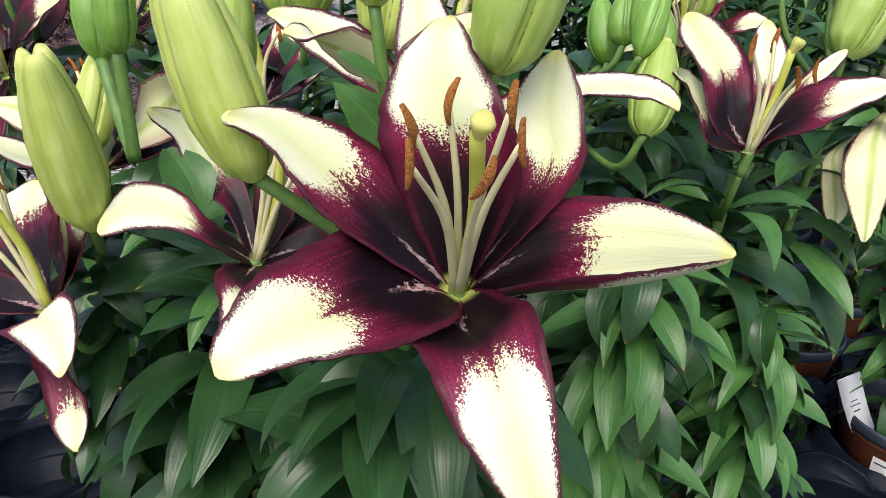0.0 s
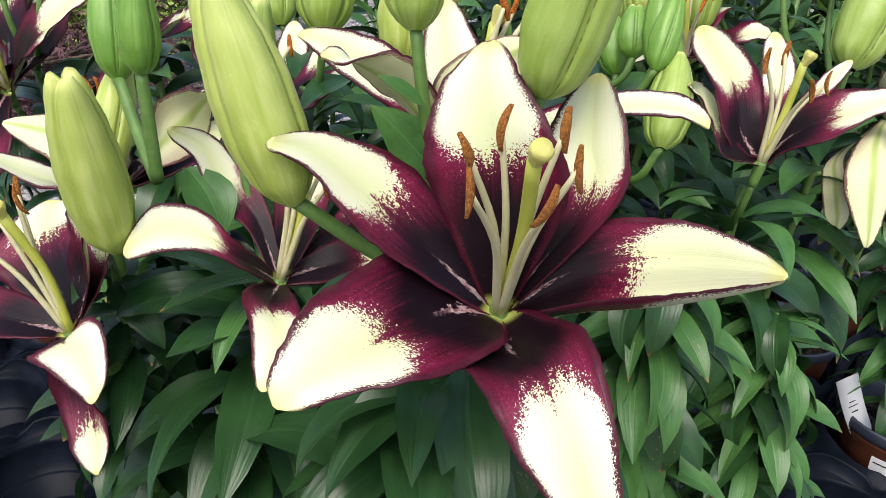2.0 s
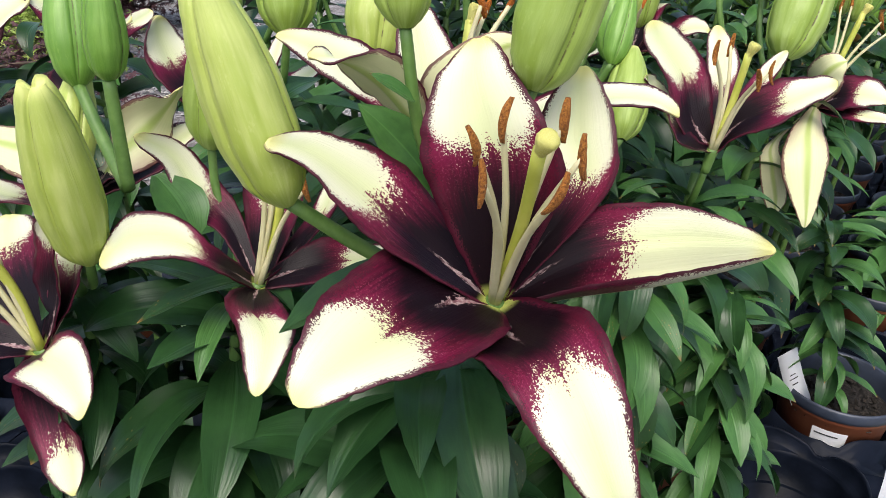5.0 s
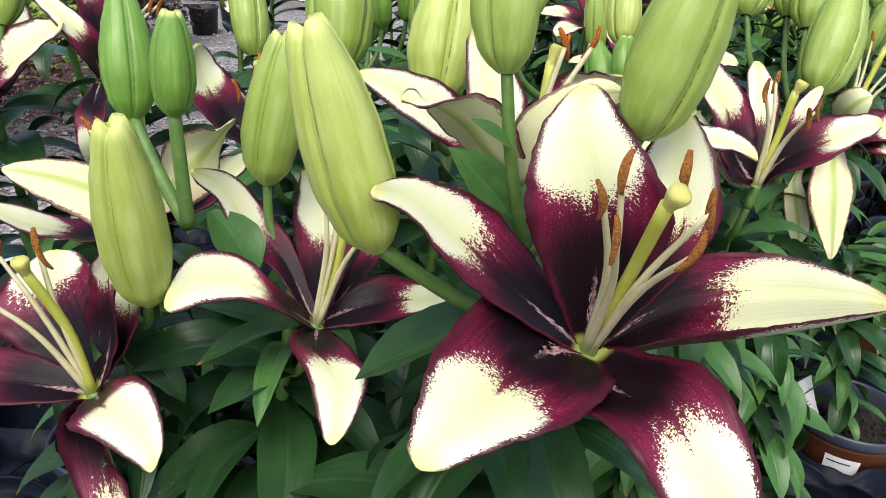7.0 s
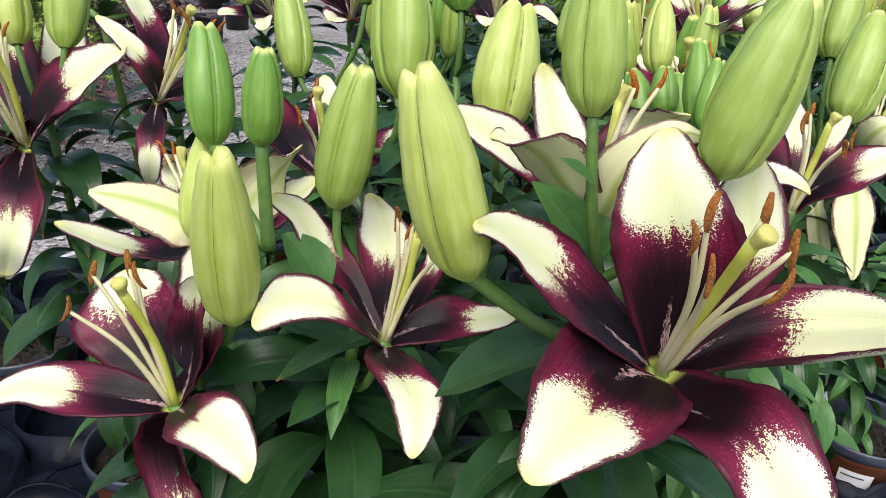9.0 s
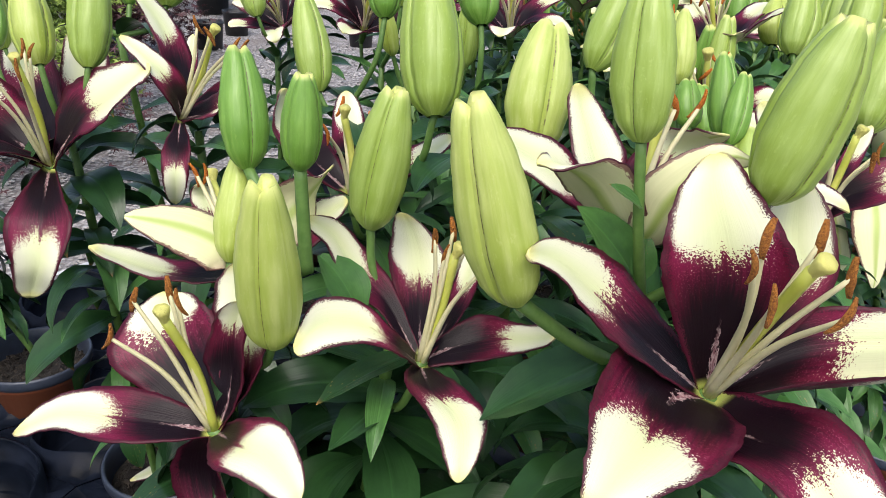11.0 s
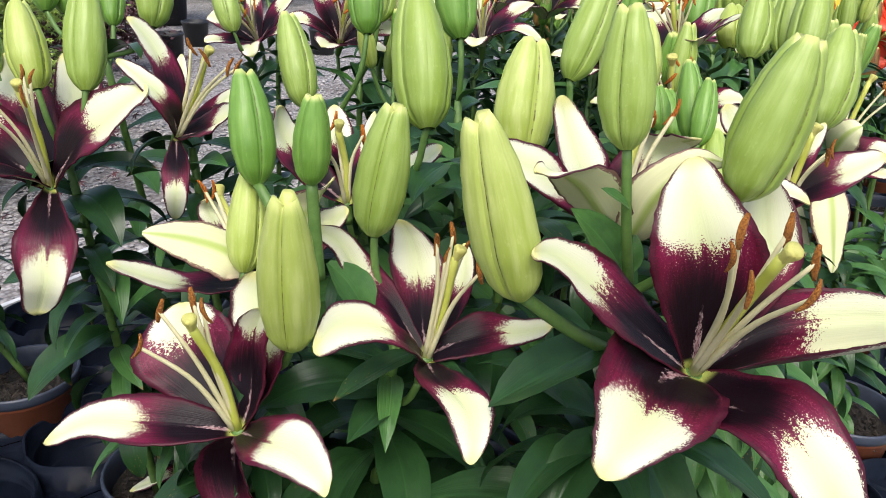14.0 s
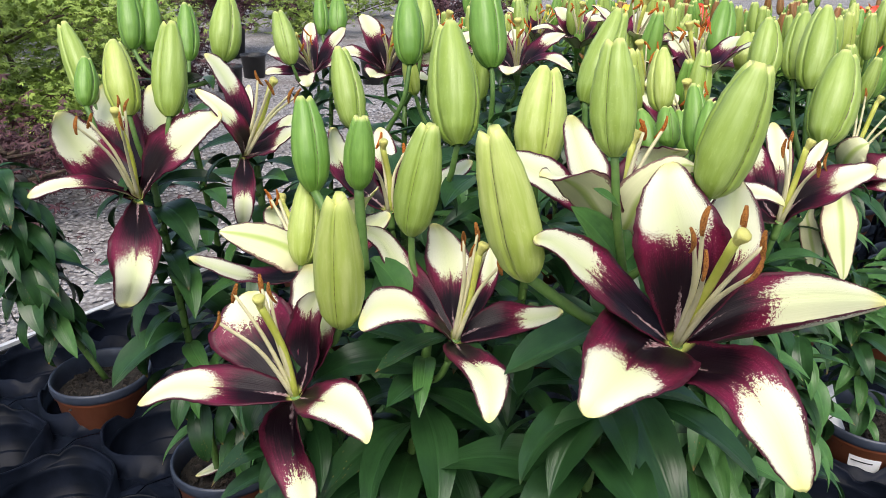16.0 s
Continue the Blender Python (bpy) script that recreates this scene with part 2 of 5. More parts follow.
M_POT = plain("pot_terracotta_plastic", (0.24, 0.075, 0.035), (0.30, 0.10, 0.048), 40.0, 0.45, 0.08)
M_RIM = plain("pot_rim_slate", (0.024, 0.031, 0.048), (0.042, 0.053, 0.080), 50.0, 0.42, 0.1)
M_TRAY = plain("tray_black_plastic", (0.003, 0.0045, 0.008), (0.009, 0.012, 0.021), 35.0, 0.34, 0.25, 0.004, Specular_IOR_Level=0.05)
M_SOIL = plain("potting_soil", (0.006, 0.005, 0.004), (0.021, 0.016, 0.012), 220.0, 0.95, 1.0, 0.004)
M_BITS = plain("soil_bits", (0.010, 0.008, 0.006), (0.032, 0.023, 0.016), 60.0, 0.9)
M_TAG = plain("tag_white_plastic", (0.80, 0.81, 0.82), (0.86, 0.87, 0.88), 30.0, 0.4)
M_INK = plain("ink_dark", (0.03, 0.03, 0.035), (0.05, 0.05, 0.055), 80.0, 0.6)
M_EDGE = plain("edging_white_paint", (0.48, 0.50, 0.52), (0.66, 0.67, 0.68), 22.0, 0.5, 0.2)
M_SHEET = plain("ground_cover_black", (0.008, 0.009, 0.011), (0.020, 0.022, 0.026), 90.0, 0.5, 0.3, 0.002)
M_GRAVEL = gravel_skin()
M_STONE = plain("gravel_stone", (0.20, 0.19, 0.19), (0.46, 0.445, 0.44), 18.0, 0.85, 0.3)
M_MAPLE = plain("maple_leaf_green", (0.17, 0.26, 0.035), (0.31, 0.42, 0.08), 6.0, 0.55)
M_MAPLE_RED = plain("maple_leaf_dark_red", (0.045, 0.014, 0.020), (0.090, 0.030, 0.034), 6.0, 0.55)
M_BARK = plain("maple_bark", (0.05, 0.035, 0.025), (0.11, 0.08, 0.055), 70.0, 0.85, 0.6, 0.002)
M_NURSERY = plain("nursery_pot_black", (0.012, 0.013, 0.015), (0.024, 0.026, 0.03), 20.0, 0.45, 0.1)
M_RED = plain("red_lily_petal", (0.62, 0.035, 0.012), (0.75, 0.07, 0.02), 50.0, 0.45)
M_YELLOW = plain("yellow_lily_petal", (0.75, 0.46, 0.015), (0.82, 0.56, 0.03), 50.0, 0.45)

# ---- helpers ----


def mesh_of(name, verts, faces, mats, uvs=None, mat_of=None, smooth=True):
    me = bpy.data.meshes.new(name)
    me.from_pydata(verts, [], faces)
    for m in mats:
        me.materials.append(m)
    if uvs is not None:
        lay = me.uv_layers.new(name="UVMap")
        idx = np.zeros(len(me.loops), dtype=np.int32)
        me.loops.foreach_get("vertex_index", idx)
        lay.data.foreach_set("uv", np.asarray(uvs, dtype=np.float32)[idx].ravel())
    if mat_of is not None:
        me.polygons.foreach_set("material_index", mat_of)
    me.polygons.foreach_set("use_smooth", [smooth] * len(me.polygons))
    me.update()
    return me


def part(name, me, parent, label="", m=None):
    """One mesh object under a thing or under a part."""
    ob = new(name, me)
    ob.parent = parent
    if parent.parent is None:
        ob.matrix_parent_inverse = Matrix.Translation(-parent.location)
    if m is not None:
        ob.matrix_basis = m
    if label:
        tagged(ob, label)
    return ob


def thing(name, at, label, category, group="", kind=""):
    ob = new(name)
    ob.location = at
    ob.empty_display_size = 0.02
    return tagged(ob, label, category, group, kind)


def spline(points, count):
    """A smooth line through the points."""
    p = [Vector(q) for q in points]
    if len(p) == 2:
        return [p[0].lerp(p[1], i / (count - 1)) for i in range(count)]
    p = [2 * p[0] - p[1], *p, 2 * p[-1] - p[-2]]
    out = []
    spans = len(p) - 3
    for i in range(count):
        f = i / (count - 1) * spans
        k = min(int(f), spans - 1)
        t = f - k
        a, b, c, d = p[k:k + 4]
        out.append(0.5 * (2 * b + (c - a) * t + (2 * a - 5 * b + 4 * c - d) * t * t + (3 * b - a - 3 * c + d) * t ** 3))
    return out


def tube(points, r0, r1, mat, sides=8, count=10, name="tube"):
    line = spline(points, count)
    verts, faces = [], []
    side = None
    for i, c in enumerate(line):
        tan = (line[min(i + 1, count - 1)] - line[max(i - 1, 0)]).normalized()
        if side is None:
            side = tan.orthogonal().normalized()
        side = (side - tan * side.dot(tan)).normalized()
        up = tan.cross(side)
        r = r0 + (r1 - r0) * i / (count - 1)
        for k in range(sides):
            a = 2 * pi * k / sides
            verts.append(c + (side * cos(a) + up * sin(a)) * r)
    for i in range(count - 1):
        for k in range(sides):
            k2 = (k + 1) % sides
            faces.append((i * sides + k, i * sides + k2, (i + 1) * sides + k2, (i + 1) * sides + k))
    faces.append(tuple(range(sides))[::-1])
    faces.append(tuple((count - 1) * sides + k for k in range(sides)))
    return mesh_of(name, verts, faces, [mat])


def curve_at(keys, s):
    for (s0, w0), (s1, w1) in zip(keys, keys[1:]):
        if s <= s1:
            t = (s - s0) / (s1 - s0)
            t = t * t * (3 - 2 * t) * 0.5 + t * 0.5
            return w0 + (w1 - w0) * t
    return keys[-1][1]


WIDTH = ((0, 0.18), (0.1, 0.44), (0.25, 0.86), (0.40, 1.05), (0.55, 1.0), (0.7, 0.90), (0.84, 0.71), (0.93, 0.50), (0.98, 0.28), (1, 0.08))


def sheet_mesh(front, normals, uv, nu, ns, flip, mats):
    """A thin two-sided sheet from its rows of front points."""
    thick = 0.0009
    nv = len(front)
    verts = front + [v - n * thick for v, n in zip(front, normals)]
    faces, mi = [], []
    row = nu + 1
    for i in range(ns):
        for k in range(nu):
            q = (i * row + k, i * row + k + 1, (i + 1) * row + k + 1, (i + 1) * row + k)
            f1, f2 = (q[::-1], q) if flip else (q, q[::-1])
            faces += [f1, tuple(v + nv for v in f2)]
            mi += [0, 1]
    ring = [k for k in range(row)] + [i * row + nu for i in range(1, ns + 1)] + [ns * row + k for k in range(nu - 1, -1, -1)] + [i * row for i in range(ns - 1, 0, -1)]
    for p, q in zip(ring, ring[1:] + ring[:1]):
        faces.append((q, p, p + nv, q + nv) if not flip else (p, q, q + nv, p + nv))
        mi.append(0)
    return mesh_of("tepal", verts, faces, mats, uv + uv, mi)


def tepal_mesh(c, a, b, tip, heart, seed=0, zone=0.55, cup=0.22, nu=12, ns=26, mats=None, curl=0.0, wide=1.0, belly=0.0, arch=0.0, turned=False, paint=None):
    """A lily tepal from the flower's heart c to its tip, as wide as from a to b at the border of its two colours; its face looks towards heart."""
    rng = random.Random(seed)
    c, a, b, tip, heart = (Vector(v) for v in (c, a, b, tip, heart))
    mid = (a + b) / 2
    half = (b - a).length / 2 * wide
    along = (tip - c).normalized()
    side0 = (b - a).normalized()
    n0 = side0.cross(along).normalized()
    if n0.dot(heart - mid) < 0:
        n0 = -n0
    if turned:
        n0 = -n0
    sunk = mid - n0 * half * cup
    # a line through heart, middle and tip
    t1 = zone
    line = []
    for i in range(ns + 1):
        s = i / ns
        la = (s - t1) * (s - 1) / (t1)
        lb = s * (s - 1) / (t1 * (t1 - 1))
        lc = s * (s - t1) / (1 - t1)
        line.append(c * la + sunk * lb + tip * lc + n0 * arch * half * (s * (1 - s) * (s - t1)) * 8)
    ph = [rng.uniform(0, 6.28) for _ in range(6)]
    front, uv = [], []
    normals = []
    for i in range(ns + 1):
        s = i / ns
        tan = (line[min(i + 1, ns)] - line[max(i - 1, 0)]).normalized()
        side = (side0 - tan * side0.dot(tan)).normalized()
        nrm = side.cross(tan).normalized()
        if nrm.dot(n0) < 0:
            nrm = -nrm
        w = half * curve_at(WIDTH, s) * (1 + belly * math.exp(-((s - 0.36) / 0.16) ** 2))
        for k in range(nu + 1):
            u = 2 * k / nu - 1
            lift = cup * (abs(u) ** 1.6) * w * (1.25 - 0.75 * s) - 0.05 * w * math.exp(-(u * 7) ** 2)
            ruff = abs(u) ** 4 * half * (0.06 * sin(9 * s * pi / 2 + ph[0 if u < 0 else 1]) + 0.025 * sin(37 * s + ph[2 if u < 0 else 3]))
            edge = 1 + abs(u) ** 6 * (0.012 * sin(61 * s + ph[4 if u < 0 else 5]) + 0.010 * sin(113 * s + ph[1]))
            back = curl * abs(u) ** 3 * w * s
            front.append(line[i] + side * w * u * edge + nrm * (lift + ruff - back))
            normals.append(nrm)
            z = paint or zone
            y = 0.5 * s / z if s < z else 0.5 + 0.5 * (s - z) / (1 - z)
            uv.append((0.5 + u / 2, y))
    return sheet_mesh(front, normals, uv, nu, ns, side0.cross(along).dot(n0) < 0, mats or [M_FACE, M_BACK])


def tepal_loft(heart, lefts, rights, tip, front_of, seed=0, zone=0.55, cup=0.25, nu=14, ns=44, turned=False, keel=None):
    """A lily tepal between two edge lines, each guided at three or four places between heart and tip; its face looks towards front_of. keel: how far a fold beside the right edge hangs out."""
    rng = random.Random(seed)
    h, t, eye = Vector(heart), Vector(tip), Vector(front_of)
    a, b = [Vector(p) for p in lefts], [Vector(p) for p in rights]
    s0 = (b[0] - a[0]).normalized() * 0.004
    s1 = (b[-1] - a[-1]) * 0.36
    left = spline([h - s0, *a, t - s1], ns + 1)
    right = spline([h + s0, *b, t + s1], ns + 1)
    mid = [(p + q) / 2 for p, q in zip(left, right)]
    run = [0.0]
    for p, q in zip(mid, mid[1:]):
        run.append(run[-1] + (q - p).length)
    n_all = (b[1] - a[1]).cross(t - h).normalized()
    if n_all.dot(eye - mid[ns // 2]) < 0:
        n_all = -n_all
    if turned:
        n_all = -n_all
    ph = [rng.uniform(0, 6.28) for _ in range(6)]
    front, normals, uv = [], [], []
    full = max((q - p).length for p, q in zip(left, right)) / 2
    for i in range(ns + 1):
        s = run[i] / run[-1]
        tan = (mid[min(i + 1, ns)] - mid[max(i - 1, 0)]).normalized()
        across = right[i] - left[i]
        w = across.length / 2 * (math.sqrt(max(0.0, 1 - ((s - 0.85) / 0.152) ** 2)) if s > 0.85 else 1.0)
        side = across.normalized()
        nrm = side.cross(tan).normalized()
        if nrm.dot(n_all) < 0:
            nrm = -nrm
        for k in range(nu + 1):
            u = 2 * k / nu - 1
            sink = cup * w * (1 - abs(u) ** 1.7) * (1.2 - 0.6 * s) + 0.05 * w * math.exp(-(u * 8) ** 2)
            ruff = abs(u) ** 4 * full * (0.035 * sin(13 * s + ph[0 if u < 0 else 1]) + 0.02 * sin(41 * s + ph[2 if u < 0 else 3]))
            edge = abs(u) ** 6 * u * full * (0.010 * sin(67 * s + ph[4 if u < 0 else 5]) + 0.008 * sin(121 * s + ph[1])) * min(1, 4 * s)
            spot = mid[i] + side * (w * u + edge) + nrm * (ruff - sink)
            if keel is not None and u > 0.1:
                hang = (u - 0.1) / 0.62 if u < 0.72 else (1 - u) / 0.28
                spot = spot + Vector(keel) * (hang * hang * (3 - 2 * hang) * sin(pi * min(1.0, s * 0.98 + 0.02)) ** 0.6)
            front.append(spot)
            normals.append(nrm)
            uv.append((0.5 + u / 2, 0.5 * s / zone if s < zone else 0.5 + 0.5 * (s - zone) / (1 - zone)))
    return sheet_mesh(front, normals, uv, nu, ns, (b[1] - a[1]).cross(t - h).dot(n_all) < 0, [M_FACE, M_BACK])


def anther_mesh(mat, seed):
    rng = random.Random(seed)
    verts, faces = [], []
    rings, sides = 9, 10
    bend = rng.uniform(0.25, 0.7) * rng.choice((-1, 1))
    for i in range(rings):
        s = i / (rings - 1)
        r = (0.25 + 0.75 * sin(pi * min(max(s, 0.04), 0.96)) ** 0.5) * 0.13
        for k in range(sides):
            a = 2 * pi * k / sides
            g = 1 - 0.35 * max(0, cos(a)) ** 6 + rng.uniform(-0.10, 0.10)
            verts.append((r * cos(a) * g * 0.9 + bend * (s - 0.5) ** 2, r * sin(a) * g * 1.15, s - 0.5))
    for i in range(rings - 1):
        for k in range(sides):
            k2 = (k + 1) % sides
            faces.append((i * sides + k, i * sides + k2, (i + 1) * sides + k2, (i + 1) * sides + k))
    faces += [tuple(range(sides))[::-1], tuple((rings - 1) * sides + k for k in range(sides))]
    return mesh_of("anther", verts, faces, [mat])


ANTHERS = [anther_mesh(M_ANTHER, k) for k in range(3)]
ANTHERS_FRESH = [anther_mesh(M_ANTHER_FRESH, k + 5) for k in range(3)]


def stigma_mesh():
    verts, faces = [], []
    rings, sides = 7, 18
    for i in range(rings):
        s = i / (rings - 1)
        r = (0.52, 0.60, 0.76, 0.94, 1.0, 0.82, 0.3)[i]
        z = (0, 0.4, 0.8, 1.15, 1.45, 1.68, 1.66)[i]
        for k in range(sides):
            a = 2 * pi * k / sides
            g = 1 - 0.16 * max(0, cos(3 * a)) ** 2 * s
            verts.append((r * g * cos(a), r * g * sin(a), z))
    for i in range(rings - 1):
        for k in range(sides):
            k2 = (k + 1) % sides
            faces.append((i * sides + k, i * sides + k2, (i + 1) * sides + k2, (i + 1) * sides + k))
    faces.append(tuple((rings - 1) * sides + k for k in range(sides)))
    return mesh_of("stigma", verts, faces, [M_STIGMA])


STIGMA = stigma_mesh()


def aim(at, way, length, radius, twist=0.0):
    """The matrix that lays a mesh along z from at towards way."""
    q = Vector(way).to_track_quat("Z", "Y").to_matrix().to_4x4()
    return Matrix.Translation(at) @ q @ Matrix.Rotation(twist, 4, "Z") @ Matrix.Diagonal((radius, radius, length, 1))


AROUND = (0, 0.07, 0.15, 0.23, 0.31, 0.38, 0.43, 0.455, 0.472, 0.5, 0.528, 0.545, 0.57, 0.62, 0.69, 0.77, 0.85, 0.93)


def bud_mesh(seed, closed):
    """A bud one long: three broad outer segments that meet in stepped seams, each with two facets and a blunt tip."""
    rng = random.Random(seed)
    keys = ((0, 0.24), (0.04, 0.50), (0.14, 0.82), (0.34, 1.0), (0.54, 0.98), (0.74, 0.83), (0.88, 0.645), (0.95, 0.52), (1, 0.36))
    rings = 20
    bend, twist = rng.uniform(-0.12, 0.12), rng.uniform(-0.25, 0.25)
    lump = [rng.uniform(0, 6.28) for _ in range(4)]
    around = [(k + f) / 3 for k in range(3) for f in AROUND] + [1.0]
    row = len(around)
    verts, uv, faces = [], [], []
    for i in range(rings + 2):
        s = min(1.0, i / rings)
        r = curve_at(keys, s) * (0.45 if i > rings else 1.0)
        top = max(0.0, (s - 0.86) / 0.14)
        for f in around:
            a = 2 * pi * f
            d = abs((3 * f) % 1.0 - 0.5)
            low = min(1.0, 8 * s)
            g = 1 + (0.055 + 0.10 * top) * cos(3 * a)
            g -= low * (0.055 * max(0.0, 1 - d / 0.05) ** 0.5 + 0.085 * math.exp(-((d - 0.036) / 0.013) ** 2))
            g += 0.026 * math.exp(-((d - 0.27) / 0.09) ** 2) - 0.035 * math.exp(-((0.5 - d) / 0.055) ** 2) * min(1.0, 3 * s)
            g += 0.012 * sin(4 * s + 2 * a + lump[0]) + 0.010 * sin(11 * s + a + lump[1])
            z = s * 0.985 + 0.042 * top * top * (min(1.0, d * 4.0) - 0.6) - (0.03 if i > rings else 0)
            aa = a + twist * s
            verts.append((r * g * cos(aa) + bend * sin(pi * s), r * g * sin(aa), z))
            uv.append((f, s))
    for i in range(rings + 1):
        for k in range(row - 1):
            faces.append((i * row + k, i * row + k + 1, (i + 1) * row + k + 1, (i + 1) * row + k))
    n = len(verts)
    verts.append((0, 0, 0.955 if closed else 0.94))
    uv.append((0.5, 0.99))
    for k in range(row - 1):
        faces.append(((rings + 1) * row + k, (rings + 1) * row + k + 1, n))
    return mesh_of("bud", verts, faces, [], uv)


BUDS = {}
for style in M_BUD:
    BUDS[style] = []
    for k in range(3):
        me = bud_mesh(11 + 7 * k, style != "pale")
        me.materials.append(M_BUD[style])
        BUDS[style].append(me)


def leaf_mesh(seed, droop, width, twist, mat, start=0.35):
    """A leaf one long from its base along x; start: how steeply it leaves the stem, droop: how far it turns down, in radians."""
    rng = random.Random(seed)
    ns, nu = 12, 6
    keys = ((0, 0.16), (0.08, 0.42), (0.25, 0.86), (0.42, 1.0), (0.62, 0.88), (0.8, 0.58), (0.93, 0.24), (1, 0.02))
    x = z = 0.0
    verts, uv, faces = [], [], []
    ph = rng.uniform(0, 6.28)
    for i in range(ns + 1):
        s = i / ns
        ang = start - droop * (s ** 1.15)
        if i:
            x += cos(ang) / ns
            z += sin(ang) / ns
        roll = twist * s
        w = width / 2 * curve_at(keys, s)
        for k in range(nu + 1):
            u = 2 * k / nu - 1
            v = 0.30 * abs(u) ** 1.3 * w + 0.10 * w * abs(u) ** 3 * sin(8 * s + ph + (0 if u < 0 else 2))
            yy = w * u * cos(roll)
            up = v + w * u * sin(roll)
            verts.append((x - sin(ang) * up, yy + 0.05 * sin(pi * s) * sin(ph), z + cos(ang) * up))
            uv.append((0.5 + u / 2, s))
    row = nu + 1
    for i in range(ns):
        for k in range(nu):
            faces.append((i * row + k, (i + 1) * row + k, (i + 1) * row + k + 1, i * row + k + 1))
    return mesh_of("leaf", verts, faces, [mat], uv)


LEAVES = [leaf_mesh(k, d, w, t, M_LEAF, st) for k, (d, w, t, st) in enumerate((
    (1.2, 0.32, 0.2, 0.5), (1.6, 0.36, -0.25, 0.45), (1.9, 0.33, 0.3, 0.4), (0.8, 0.28, -0.2, 0.35), (1.4, 0.38, 0.1, 0.25), (2.1, 0.31, -0.15, 0.55)))]
LEAVES_PALE = [leaf_mesh(k + 20, d, w, t, M_LEAF_PALE, st) for k, (d, w, t, st) in enumerate(((1.0, 0.25, 0.2, 0.45), (1.5, 0.26, -0.2, 0.4), (0.7, 0.30, 0.15, 0.35)))]

PLANTS = {}
ALONG, ACROSS = Vector((0.70, 0.714, 0)), Vector((0.714, -0.70, 0))
FOOT, SIZE, GROUND = Vector((0.0738, 0.0354, 0)), 1.404, -0.209
STEP_P, STEP_Q = 0.113, 0.1145
SOIL = GROUND + SIZE * 0.088
SEATS = {}


def seat(x, y):
    """Where a stem comes out of the soil of the pot nearest to the place; the pot is built later."""
    here = Vector((x, y, 0)) - FOOT
    i, k = round((here.dot(ALONG) / SIZE - 0.042) / STEP_P), round((here.dot(ACROSS) / SIZE + 0.875) / STEP_Q)
    c = FOOT + (ALONG * (0.042 + STEP_P * i) + ACROSS * (STEP_Q * min(k, 7) - 0.875)) * SIZE
    SEATS[(i, min(k, 7))] = c
    d = Vector((x, y, 0)) - c
    d.z = 0
    c = c + d * min(1.0, 0.036 / max(d.length, 1e-6))
    return c.x, c.y



def lily_plant(base, top, label, leaves=34, long=0.085, low=0.11, seed=0, bow=(0, 0), pale=0.32, high=1.0, foot=SOIL, droop=0.0):
    """A potted lily: stem from the soil to the node under the flowers, with leaves all round it. high: how far up the stem they reach."""
    rng = random.Random(seed)
    ob = thing("lily_plant", (base[0], base[1], foot + 0.003), label, "plant", "potted lilies in the bed")
    b, t = Vector((base[0], base[1], foot)), Vector(top)
    m = (b + t) / 2 + Vector((bow[0], bow[1], 0))
    part("stem", tube([b, m, t], 0.0048, 0.0036, M_STEM, 8, 12, "stem"), ob, "stout pale green stem")
    line = spline([b, m, t], 40)
    az = rng.uniform(0, 6.28)
    for i in range(leaves):
        f = (i + 0.5) / leaves
        k = f ** 0.85
        c = line[min(39, int(40 * (max(0.0, (low - foot) / (t.z - foot)) * (1 - k) + k * high)))]
        az += 2.3999 + rng.uniform(-0.35, 0.35)
        size = long * (0.72 + 0.42 * sin(pi * (0.15 + 0.75 * f))) * rng.uniform(0.85, 1.15)
        pick = rng.choice(LEAVES_PALE) if rng.random() < pale else rng.choice(LEAVES)
        tilt = rng.uniform(-0.25, 0.2) + (0.25 if f > 0.8 else 0) - (0.3 if f < 0.3 else 0) - droop
        mtx = Matrix.Translation(c) @ Matrix.Rotation(az, 4, "Z") @ Matrix.Rotation(-tilt, 4, "Y") @ Matrix.Rotation(rng.uniform(-0.3, 0.3), 4, "X") @ Matrix.Diagonal((size, size * rng.uniform(0.85, 1.15), size, 1))
        part("leaf", pick, ob, m=mtx)
    PLANTS[ob] = (line, rng)
    return ob


def leaf(plant, base, tip, width, sag=0.25, pale=False, roll=0.0):
    """A single leaf from base to tip, arched."""
    b, t = Vector(base), Vector(tip)
    d = t - b
    long = d.length
    az = math.atan2(d.y, d.x)
    el = math.asin(d.z / long)
    me = leaf_mesh(int(abs(b.x * 7919 + b.z * 3571) * 10), 2 * sag, width / long, 0.1, M_LEAF_PALE if pale else M_LEAF, sag)
    return part("leaf", me, plant, m=Matrix.Translation(b) @ Matrix.Rotation(az, 4, "Z") @ Matrix.Rotation(-el, 4, "Y") @ Matrix.Rotation(roll, 4, "X") @ Matrix.Diagonal((long, long, long, 1)))


def pedicel(plant, end, way, radius=0.0024, root=None):
    """The stalk from the plant's stem to a bud's or flower's base."""
    line, rng = PLANTS[plant]
    end, way = Vector(end), Vector(way).normalized()
    want = end.z - 0.035
    straight = root is not None
    if not straight:
        root = min(line, key=lambda p: abs(p.z - min(want, line[-1].z)) + 0.2 * (p - end).length)
    root = Vector(root)
    gap = (end - root).length
    if straight:
        bend = root.lerp(end, 0.5) + Vector((0, 0, -0.003))
        radius *= 1.35
    else:
        bend = root.lerp(end, 0.5) * 0.55 + (end - way * gap * 0.45) * 0.45
    return part("pedicel", tube([root, bend, end], radius * 1.15, radius, M_STEM, 8, 12, "pedicel"), plant)


